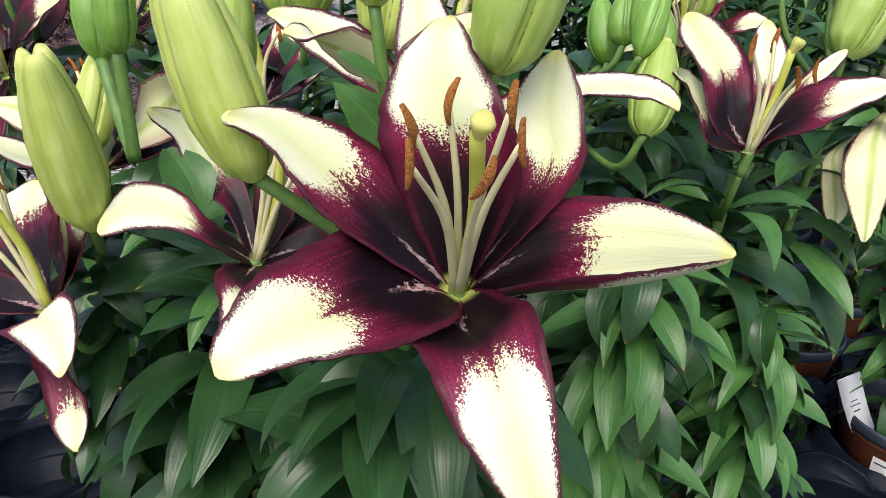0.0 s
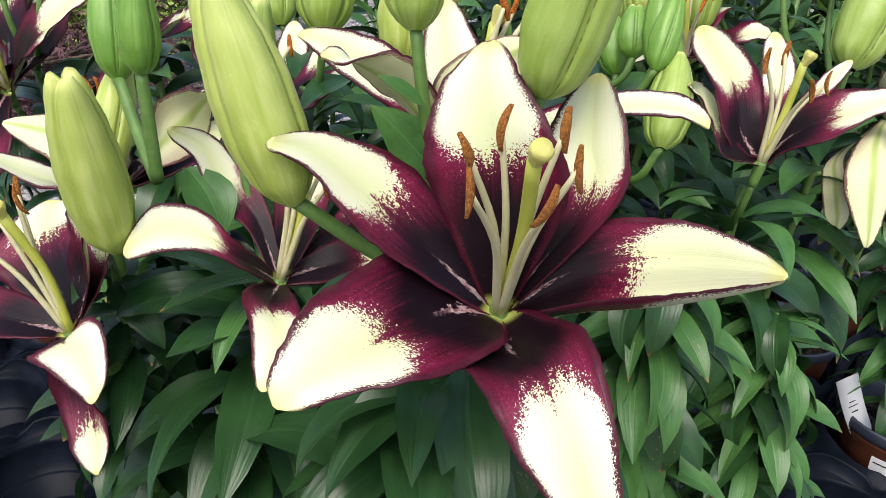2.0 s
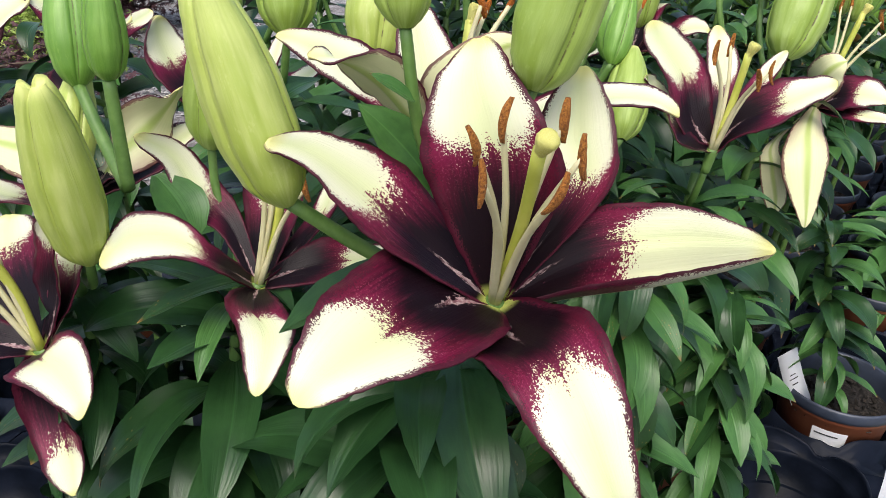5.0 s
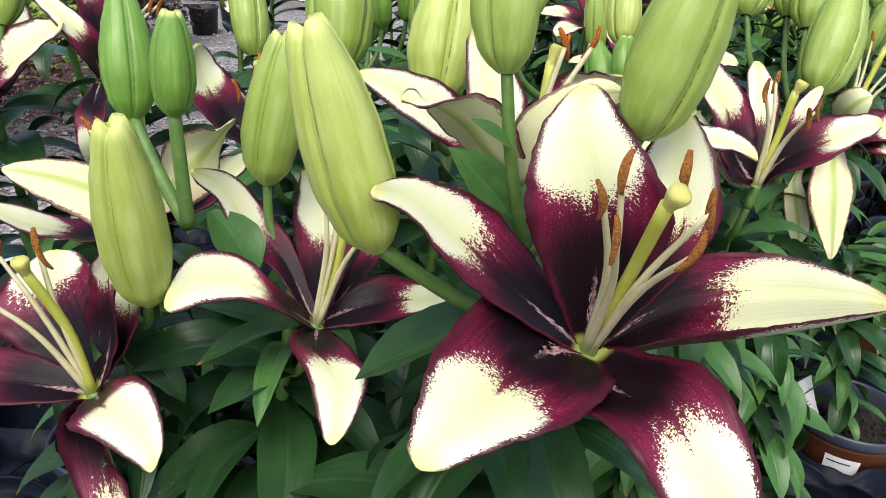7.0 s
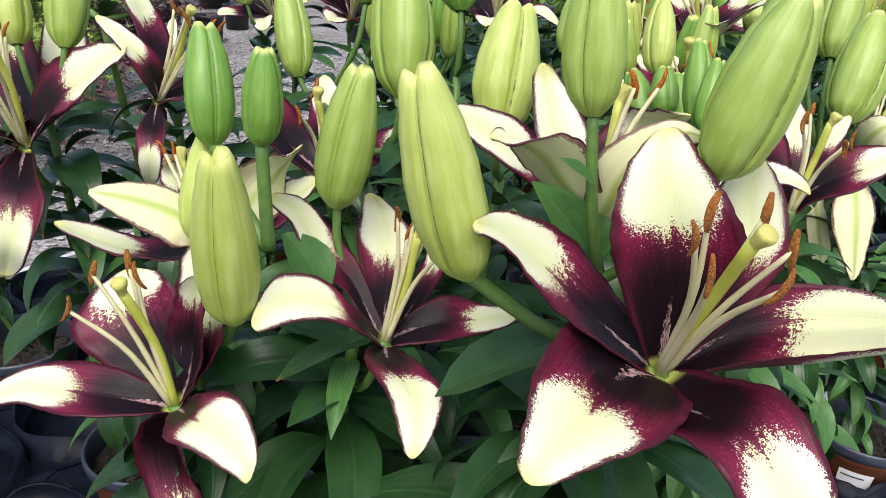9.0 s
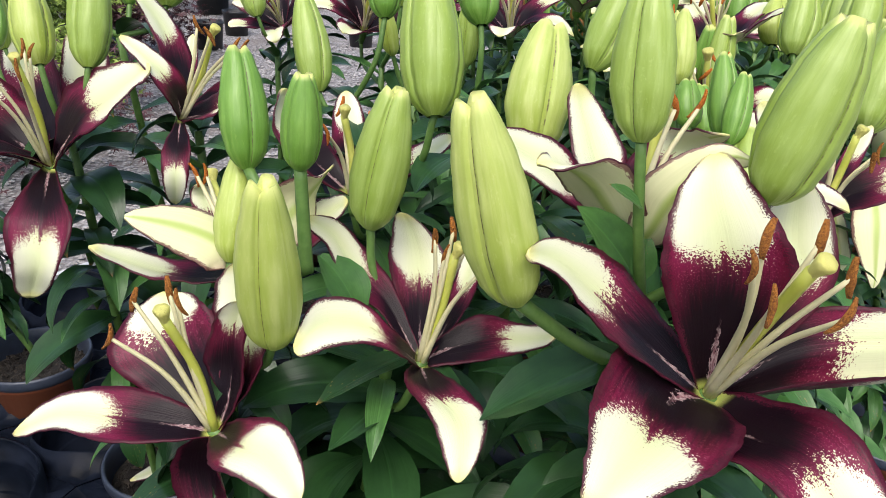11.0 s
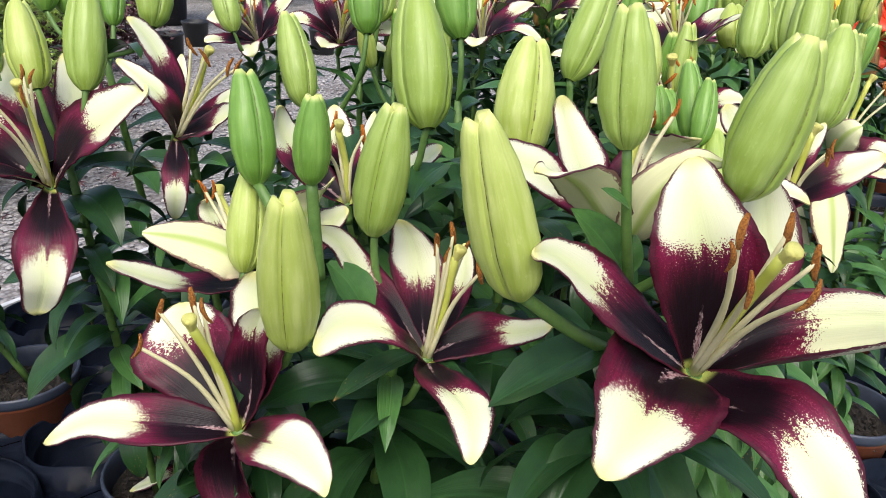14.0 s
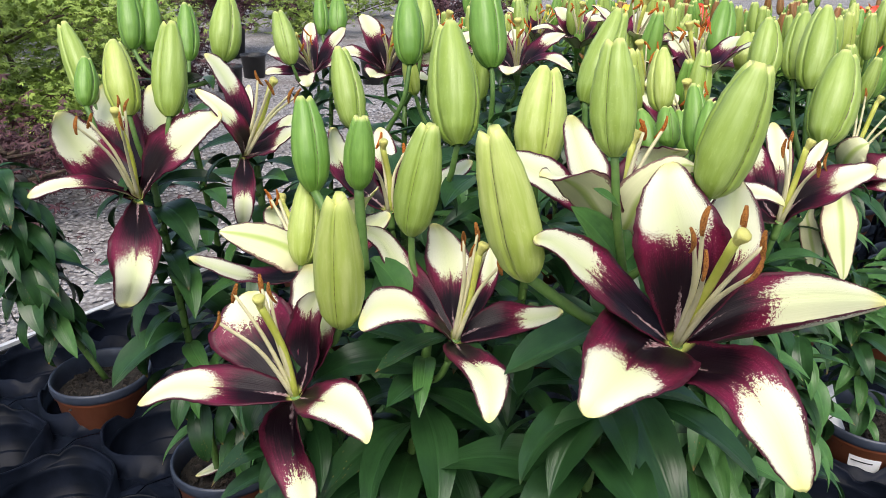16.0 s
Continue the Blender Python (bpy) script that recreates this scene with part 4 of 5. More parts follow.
tepal(fl, (-0.006, 0.314, 0.356), (0.081, 0.332, 0.384), (0.069, 0.315, 0.378), (0.105, 0.310, 0.373), paint=0.2)
shaped_tepal(fl, (-0.006, 0.314, 0.356), ((-0.015, 0.300, 0.374), (-0.016, 0.292, 0.396), (-0.002, 0.289, 0.409), (0.013, 0.285, 0.415)), ((0.003, 0.294, 0.368), (0.009, 0.287, 0.383), (0.015, 0.282, 0.396), (0.020, 0.279, 0.405)), (0.024, 0.277, 0.410), zone=0.4, cup=0.2)
shaped_tepal(fl, (-0.006, 0.314, 0.356), ((-0.020, 0.323, 0.366), (-0.030, 0.327, 0.375), (-0.044, 0.315, 0.390), (-0.056, 0.304, 0.405)), ((-0.010, 0.292, 0.381), (-0.022, 0.288, 0.401), (-0.036, 0.289, 0.407), (-0.052, 0.292, 0.401)), (-0.061, 0.297, 0.402), zone=0.45, cup=0.15)
fl = lily_flower(second, (-0.096, 0.357, 0.267), (-0.079, 0.363, 0.330), [(-0.090, 0.364, 0.339), (-0.084, 0.367, 0.328), (-0.080, 0.367, 0.342), (-0.068, 0.350, 0.325), (-0.071, 0.374, 0.329)])
tepal(fl, (-0.096, 0.357, 0.267), (-0.069, 0.411, 0.285), (-0.054, 0.410, 0.290), (-0.053, 0.438, 0.305))
shaped_tepal(fl, (-0.096, 0.357, 0.267), ((-0.105, 0.394, 0.284), (-0.108, 0.421, 0.301), (-0.105, 0.431, 0.316)), ((-0.079, 0.388, 0.283), (-0.072, 0.413, 0.301), (-0.081, 0.426, 0.315)), (-0.099, 0.432, 0.327), zone=0.6)
shaped_tepal(fl, (-0.096, 0.357, 0.267), ((-0.116, 0.377, 0.288), (-0.134, 0.382, 0.301), (-0.146, 0.393, 0.324)), ((-0.107, 0.392, 0.296), (-0.123, 0.404, 0.316), (-0.136, 0.407, 0.331)), (-0.157, 0.392, 0.341), zone=0.54)
shaped_tepal(fl, (-0.096, 0.357, 0.267), ((-0.078, 0.373, 0.278), (-0.058, 0.375, 0.286), (-0.039, 0.354, 0.291)), ((-0.085, 0.355, 0.266), (-0.061, 0.350, 0.271), (-0.043, 0.340, 0.282)), (-0.028, 0.332, 0.297), zone=0.6)
shaped_tepal(fl, (-0.096, 0.357, 0.267), ((-0.109, 0.331, 0.288), (-0.128, 0.328, 0.299), (-0.149, 0.323, 0.300)), ((-0.113, 0.342, 0.298), (-0.130, 0.346, 0.313), (-0.151, 0.341, 0.318)), (-0.164, 0.325, 0.300), zone=0.5)
shaped_tepal(fl, (-0.096, 0.357, 0.267), ((-0.080, 0.317, 0.277), (-0.073, 0.295, 0.276), (-0.079, 0.279, 0.267)), ((-0.109, 0.327, 0.277), (-0.100, 0.299, 0.274), (-0.096, 0.280, 0.264)), (-0.090, 0.272, 0.257), zone=0.5)
fl = lily_flower(third, (-0.206, 0.341, 0.242), (-0.224, 0.336, 0.313), [(-0.251, 0.342, 0.300), (-0.241, 0.353, 0.314), (-0.218, 0.341, 0.318), (-0.224, 0.354, 0.318)])
shaped_tepal(fl, (-0.206, 0.341, 0.242), ((-0.201, 0.354, 0.264), (-0.208, 0.379, 0.284), (-0.208, 0.392, 0.300)), ((-0.184, 0.339, 0.276), (-0.178, 0.345, 0.293), (-0.181, 0.364, 0.312)), (-0.192, 0.382, 0.320), zone=0.5)
shaped_tepal(fl, (-0.206, 0.341, 0.242), ((-0.237, 0.357, 0.252), (-0.264, 0.378, 0.265), (-0.256, 0.399, 0.282)), ((-0.203, 0.358, 0.267), (-0.207, 0.380, 0.287), (-0.217, 0.393, 0.293)), (-0.236, 0.409, 0.290), zone=0.74)
shaped_tepal(fl, (-0.206, 0.341, 0.242), ((-0.225, 0.331, 0.245), (-0.258, 0.333, 0.245), (-0.289, 0.353, 0.240)), ((-0.222, 0.352, 0.252), (-0.256, 0.365, 0.257), (-0.288, 0.371, 0.249)), (-0.313, 0.365, 0.231), zone=0.5)
shaped_tepal(fl, (-0.206, 0.341, 0.242), ((-0.206, 0.352, 0.259), (-0.212, 0.365, 0.271), (-0.206, 0.360, 0.295)), ((-0.197, 0.335, 0.256), (-0.190, 0.335, 0.277), (-0.187, 0.334, 0.305)), (-0.189, 0.336, 0.321), zone=0.72)
tepal(fl, (-0.206, 0.341, 0.242), (-0.203, 0.333, 0.183), (-0.233, 0.354, 0.192), (-0.201, 0.325, 0.156), zone=0.6, paint=0.8, wide=0.95, cup=0.7)
shaped_tepal(fl, (-0.206, 0.341, 0.242), ((-0.203, 0.293, 0.260), (-0.187, 0.279, 0.262), (-0.171, 0.268, 0.257)), ((-0.181, 0.311, 0.272), (-0.167, 0.296, 0.275), (-0.159, 0.276, 0.265)), (-0.163, 0.266, 0.255), zone=0.5)
fl = lily_flower(third, (-0.196, 0.410, 0.298), (-0.213, 0.458, 0.339), [(-0.221, 0.451, 0.346), (-0.215, 0.450, 0.346)], fresh=True)
tepal(fl, (-0.196, 0.410, 0.298), (-0.208, 0.470, 0.319), (-0.227, 0.463, 0.320), (-0.222, 0.468, 0.334))
tepal(fl, (-0.196, 0.410, 0.298), (-0.155, 0.426, 0.312), (-0.153, 0.453, 0.327), (-0.132, 0.441, 0.332))
tepal(fl, (-0.196, 0.410, 0.298), (-0.171, 0.435, 0.327), (-0.146, 0.450, 0.348), (-0.143, 0.440, 0.353))
tepal(fl, (-0.196, 0.410, 0.298), (-0.242, 0.413, 0.297), (-0.236, 0.444, 0.295), (-0.279, 0.425, 0.312))
tepal(fl, (-0.196, 0.410, 0.298), (-0.217, 0.402, 0.309), (-0.212, 0.431, 0.328), (-0.254, 0.409, 0.336))
fl = lily_flower(fifth, (-0.125, 0.517, 0.308), (-0.130, 0.519, 0.365), [(-0.142, 0.497, 0.358), (-0.131, 0.532, 0.368), (-0.111, 0.525, 0.359)], fresh=True)
tepal(fl, (-0.125, 0.517, 0.308), (-0.110, 0.580, 0.334), (-0.096, 0.568, 0.337), (-0.092, 0.598, 0.359))
tepal(fl, (-0.125, 0.517, 0.308), (-0.135, 0.598, 0.341), (-0.109, 0.591, 0.334), (-0.123, 0.625, 0.359))
tepal(fl, (-0.125, 0.517, 0.308), (-0.172, 0.519, 0.345), (-0.153, 0.553, 0.358), (-0.170, 0.543, 0.378))
tepal(fl, (-0.125, 0.517, 0.308), (-0.083, 0.514, 0.346), (-0.088, 0.488, 0.332), (-0.058, 0.493, 0.358))
fl = lily_flower(eighth, (0.201, 0.446, 0.309), (0.212, 0.445, 0.374), [(0.183, 0.434, 0.377), (0.208, 0.462, 0.376), (0.224, 0.436, 0.364), (0.207, 0.419, 0.364)])
tepal(fl, (0.201, 0.446, 0.309), (0.249, 0.497, 0.348), (0.258, 0.486, 0.346), (0.284, 0.517, 0.362))
shaped_tepal(fl, (0.201, 0.446, 0.309), ((0.203, 0.471, 0.334), (0.210, 0.495, 0.360), (0.213, 0.507, 0.374)), ((0.219, 0.467, 0.335), (0.231, 0.486, 0.358), (0.229, 0.500, 0.373)), (0.221, 0.509, 0.381), zone=0.55)
shaped_tepal(fl, (0.201, 0.446, 0.309), ((0.175, 0.445, 0.324), (0.166, 0.458, 0.353), (0.151, 0.467, 0.375)), ((0.202, 0.460, 0.337), (0.200, 0.474, 0.361), (0.179, 0.480, 0.382)), (0.157, 0.477, 0.389), zone=0.55)
shaped_tepal(fl, (0.201, 0.446, 0.309), ((0.215, 0.455, 0.338), (0.236, 0.448, 0.356), (0.254, 0.440, 0.361)), ((0.209, 0.436, 0.320), (0.226, 0.421, 0.334), (0.248, 0.420, 0.348)), (0.271, 0.433, 0.358), zone=0.6)
shaped_tepal(fl, (0.201, 0.446, 0.309), ((0.164, 0.414, 0.324), (0.159, 0.430, 0.336), (0.150, 0.441, 0.353)), ((0.186, 0.448, 0.321), (0.189, 0.477, 0.332), (0.169, 0.473, 0.350)), (0.143, 0.439, 0.362), zone=0.55)
fl = lily_flower(eleventh, (0.383, 0.608, 0.293), (0.416, 0.621, 0.375), [(0.403, 0.636, 0.378), (0.420, 0.645, 0.378), (0.431, 0.615, 0.368), (0.433, 0.601, 0.364)])
shaped_tepal(fl, (0.383, 0.608, 0.293), ((0.342, 0.606, 0.257), (0.337, 0.599, 0.238), (0.340, 0.587, 0.212)), ((0.355, 0.604, 0.264), (0.356, 0.592, 0.241), (0.359, 0.580, 0.216)), (0.349, 0.578, 0.200), zone=0.55, turned=True)
shaped_tepal(fl, (0.383, 0.608, 0.293), ((0.346, 0.581, 0.278), (0.330, 0.558, 0.255), (0.342, 0.539, 0.217)), ((0.375, 0.576, 0.280), (0.371, 0.554, 0.260), (0.359, 0.537, 0.219)), (0.351, 0.535, 0.206), zone=0.55, turned=True)
tepal(fl, (0.383, 0.608, 0.293), (0.405, 0.597, 0.324), (0.397, 0.566, 0.305), (0.421, 0.564, 0.308))
tepal(fl, (0.383, 0.608, 0.293), (0.402, 0.575, 0.302), (0.397, 0.561, 0.294), (0.421, 0.547, 0.297))
tepal(fl, (0.383, 0.608, 0.293), (0.363, 0.595, 0.340), (0.380, 0.576, 0.319), (0.379, 0.576, 0.341))
fl = lily_flower(fourth, (-0.350, 0.597, 0.304), (-0.354, 0.577, 0.385), [(-0.382, 0.559, 0.381), (-0.376, 0.579, 0.380), (-0.356, 0.602, 0.390), (-0.348, 0.589, 0.390), (-0.342, 0.543, 0.387)])
tepal(fl, (-0.350, 0.597, 0.304), (-0.403, 0.688, 0.366), (-0.362, 0.667, 0.361), (-0.397, 0.707, 0.390))
tepal(fl, (-0.350, 0.597, 0.304), (-0.358, 0.664, 0.353), (-0.313, 0.659, 0.362), (-0.348, 0.699, 0.391))
tepal(fl, (-0.350, 0.597, 0.304), (-0.404, 0.588, 0.336), (-0.379, 0.635, 0.355), (-0.411, 0.608, 0.382))
tepal(fl, (-0.350, 0.597, 0.304), (-0.380, 0.549, 0.331), (-0.398, 0.576, 0.335), (-0.428, 0.554, 0.322))
shaped_tepal(fl, (-0.350, 0.597, 0.304), ((-0.339, 0.620, 0.355), (-0.320, 0.614, 0.371), (-0.292, 0.603, 0.382)), ((-0.321, 0.569, 0.333), (-0.298, 0.555, 0.349), (-0.277, 0.568, 0.370)), (-0.268, 0.589, 0.384), zone=0.55)
shaped_tepal(fl, (-0.350, 0.597, 0.304), ((-0.330, 0.554, 0.294), (-0.320, 0.530, 0.282), (-0.330, 0.517, 0.253)), ((-0.359, 0.561, 0.298), (-0.365, 0.532, 0.281), (-0.364, 0.527, 0.251)), (-0.360, 0.539, 0.220), zone=0.57)
fl = lily_flower(ninth, (-0.253, 0.610, 0.338), (-0.223, 0.596, 0.406), [(-0.235, 0.610, 0.409), (-0.223, 0.585, 0.406), (-0.207, 0.590, 0.398), (-0.201, 0.589, 0.397)])
tepal(fl, (-0.253, 0.610, 0.338), (-0.259, 0.676, 0.371), (-0.246, 0.672, 0.369), (-0.252, 0.704, 0.389))
tepal(fl, (-0.253, 0.610, 0.338), (-0.224, 0.664, 0.359), (-0.213, 0.658, 0.348), (-0.207, 0.684, 0.360))
tepal(fl, (-0.253, 0.610, 0.338), (-0.268, 0.631, 0.393), (-0.254, 0.654, 0.400), (-0.285, 0.648, 0.427))
tepal(fl, (-0.253, 0.610, 0.338), (-0.227, 0.621, 0.357), (-0.223, 0.575, 0.354), (-0.200, 0.588, 0.369))
tepal(fl, (-0.253, 0.610, 0.338), (-0.264, 0.584, 0.372), (-0.252, 0.602, 0.380), (-0.290, 0.606, 0.401))
tepal(fl, (-0.253, 0.610, 0.338), (-0.241, 0.552, 0.317), (-0.261, 0.555, 0.317), (-0.256, 0.568, 0.282))
bud(third, (-0.174, 0.341, 0.292), (-0.174, 0.320, 0.387), 0.0156, 'pale')
bud(hero, (-0.071, 0.274, 0.349), (-0.096, 0.274, 0.435), 0.0157, 'pale', root=(-0.004, 0.290, 0.300))
bud(hero, (0.021, 0.258, 0.399), (0.038, 0.257, 0.469), 0.0152, 'full')
bud(second, (-0.121, 0.404, 0.329), (-0.107, 0.407, 0.409), 0.0159, 'full')
bud(hero, (-0.024, 0.282, 0.416), (-0.025, 0.294, 0.477), 0.0125, 'full')
bud(third, (-0.188, 0.414, 0.361), (-0.192, 0.439, 0.423), 0.0131, 'green', root=(-0.157, 0.365, 0.321))
bud(third, (-0.159, 0.370, 0.375), (-0.156, 0.371, 0.423), 0.0101, 'green', root=(-0.157, 0.365, 0.321))
bud(sixth, (-0.029, 0.407, 0.374), (-0.017, 0.433, 0.442), 0.0188, 'pale')
bud(fifth, (-0.078, 0.452, 0.382), (-0.079, 0.498, 0.467), 0.0196, 'full')
bud(third, (-0.199, 0.400, 0.311), (-0.192, 0.432, 0.366), 0.0121, 'pale')
bud(twentyfirst, (-0.012, 0.628, 0.414), (-0.015, 0.669, 0.494), 0.0184, 'green')
bud(seventh, (0.032, 0.486, 0.406), (0.068, 0.514, 0.475), 0.0148, 'full')
bud(seventh, (0.149, 0.585, 0.377), (0.157, 0.614, 0.433), 0.0139, 'pale')
bud(seventh, (0.130, 0.473, 0.363), (0.135, 0.501, 0.417), 0.0105, 'green')
bud(seventh, (0.124, 0.453, 0.365), (0.138, 0.475, 0.408), 0.0093, 'green')
bud(seventh, (0.128, 0.516, 0.359), (0.130, 0.536, 0.391), 0.0107, 'green')
bud(eleventh, (0.290, 0.529, 0.353), (0.322, 0.564, 0.434), 0.0217, 'full')
bud(eleventh, (0.330, 0.649, 0.395), (0.351, 0.681, 0.462), 0.0161, 'full')
bud(eleventh, (0.327, 0.614, 0.390), (0.354, 0.651, 0.470), 0.0185, 'full')
bud(eleventh, (0.270, 0.617, 0.399), (0.288, 0.646, 0.458), 0.0165, 'full')
bud(twelfth, (0.329, 0.813, 0.396), (0.351, 0.848, 0.465), 0.0176, 'green')
bud(twelfth, (0.308, 0.707, 0.394), (0.319, 0.731, 0.436), 0.0158, 'pale')
bud(fourth, (-0.404, 0.701, 0.372), (-0.434, 0.745, 0.446), 0.0137, 'full')
bud(fourth, (-0.400, 0.659, 0.378), (-0.401, 0.684, 0.420), 0.0108, 'green')
bud(fourth, (-0.355, 0.628, 0.374), (-0.368, 0.663, 0.437), 0.0152, 'pale')
bud(fourth, (-0.316, 0.611, 0.376), (-0.313, 0.650, 0.455), 0.0155, 'full')
bud(tenth, (-0.328, 0.829, 0.397), (-0.331, 0.864, 0.458), 0.0126, 'green')
bud(tenth, (-0.371, 0.830, 0.408), (-0.370, 0.864, 0.469), 0.0145, 'green')
bud(tenth, (-0.385, 0.813, 0.412), (-0.392, 0.850, 0.479), 0.0141, 'green')
bud(tenth, (-0.284, 0.780, 0.402), (-0.278, 0.815, 0.469), 0.0178, 'full')
bud(fifteenth, (-0.217, 1.058, 0.360), (-0.235, 1.102, 0.432), 0.0170, 'full')
bud(twentysecond, (-0.145, 0.688, 0.343), (-0.157, 0.731, 0.422), 0.0169, 'full')
bud(twentysecond, (-0.086, 0.684, 0.410), (-0.084, 0.718, 0.477), 0.0159, 'green')
bud(eighteenth, (-0.054, 0.828, 0.404), (-0.046, 0.863, 0.468), 0.0181, 'full')
bud(seventeenth, (-0.168, 1.277, 0.381), (-0.170, 1.317, 0.446), 0.0141, 'green')
bud(seventeenth, (-0.143, 1.221, 0.389), (-0.140, 1.257, 0.446), 0.0155, 'green')
bud(seventh, (0.126, 0.425, 0.324), (0.140, 0.461, 0.373), 0.0139, 'full')
bud(seventh, (0.123, 0.535, 0.343), (0.119, 0.567, 0.382), 0.0123, 'green')
bud(seventh, (0.168, 0.556, 0.340), (0.169, 0.586, 0.377), 0.0110, 'green')

leaf(hero, (-0.012, 0.290, 0.312), (-0.080, 0.284, 0.282), 0.041, 0.2)
leaf(hero, (0.004, 0.290, 0.262), (0.010, 0.212, 0.215), 0.034, 0.45)
leaf(hero, (-0.002, 0.288, 0.258), (-0.062, 0.240, 0.222), 0.030, 0.40)
leaf(hero, (0.010, 0.288, 0.256), (0.078, 0.240, 0.216), 0.032, 0.42)
leaf(hero, (-0.009, 0.293, 0.347), (-0.042, 0.295, 0.384), 0.024, 0.12, True, -0.95)
leaf(hero, (-0.010, 0.290, 0.348), (-0.006, 0.297, 0.370), 0.012, 0.15, True)
leaf(hero, (-0.020, 0.279, 0.389), (-0.038, 0.275, 0.401), 0.008, 0.2, True, -0.7)
leaf(third, (-0.150, 0.392, 0.318), (-0.128, 0.372, 0.285), 0.030, 0.35, True)
leaf(fifth, (-0.060, 0.470, 0.352), (-0.092, 0.430, 0.340), 0.026, 0.2)
leaf(second, (-0.100, 0.372, 0.262), (-0.155, 0.330, 0.262), 0.022, 0.35)

# ---- lilies further down the bed ----
GENERIC = {}


def generic_tepals(seed, mats):
    key = (seed, mats[0].name)
    if key not in GENERIC:
        rng = random.Random(seed)
        out = []
        for k in range(6):
            az = k * pi / 3 + rng.uniform(-0.12, 0.12)
            d = Vector((cos(az), sin(az), 0))
            s = Vector((-sin(az), cos(az), 0))
            tip = d * rng.uniform(0.068, 0.082) + Vector((0, 0, rng.uniform(0.015, 0.05)))
            mid = d * 0.045 + Vector((0, 0, rng.uniform(0.034, 0.042)))
            w = 0.018 if k % 2 else 0.014
            out.append(tepal_mesh((0, 0, 0), mid - s * w, mid + s * w, tip, (0, 0, 0.1), seed * 10 + k, nu=8, ns=14, mats=mats))
        GENERIC[key] = out
    return GENERIC[key]


RECEPT = tube([(0, 0, -0.016), (0, 0, -0.006), (0, 0, 0.003)], 0.0032, 0.0055, M_STEM, 10, 5, "flower")
FILAMENTS = [tube([(0, 0, 0), (0.006 * cos(a), 0.006 * sin(a), 0.035), (0.02 * cos(a), 0.02 * sin(a), 0.066)], 0.0018, 0.001, M_FILAMENT, 6, 7, "filament") for a in (0.3, 1.4, 2.4, 3.5, 4.5, 5.6)]
STYLE = tube([(0, 0, 0), (0.002, 0, 0.035), (0.003, 0.002, 0.07)], 0.0024, 0.0026, M_STYLE, 7, 6, "style")


def far_flower(plant, heart, way, seed, mats=None, scale=1.0, label="open lily flower, cream tepals with dark maroon throat"):
    rng = random.Random(seed)
    m = aim(heart, way, scale, scale, rng.uniform(0, 6.28))
    fl = part("flower", RECEPT, plant, label, m)
    for me in generic_tepals(seed % 3, mats or [M_FACE, M_BACK]):
        part("tepal", me, fl)
    part("style", STYLE, fl)
    part("stigma", STIGMA, fl, "", aim((0.003, 0.002, 0.069), (0, 0, 1), 0.006, 0.0055))
    for k, a in enumerate((0.3, 1.4, 2.4, 3.5, 4.5, 5.6)):
        part("filament", FILAMENTS[k], fl)
        part("anther", ANTHERS_FRESH[k % 3], fl, "", aim((0.02 * cos(a), 0.02 * sin(a), 0.066), (cos(a + 1.5), sin(a + 1.5), 1.2), 0.015, 0.012))
    pedicel(plant, Vector(heart) - Vector(way).normalized() * 0.016, way)
    return fl


far_flower(nineteenth, (0.088, 0.90, 0.365), (-0.15, -0.25, 1), 2)
far_flower(twentieth, (0.225, 0.85, 0.395), (0.2, -0.2, 1), 4)
far_flower(twelfth, (0.262, 0.725, 0.375), (-0.3, 0.0, 1), 6)
far_flower(fifteenth, (-0.185, 1.13, 0.335), (-0.35, -0.5, 0.9), 7)
far_flower(eighteenth, (-0.085, 0.95, 0.36), (0.15, -0.5, 0.9), 9)

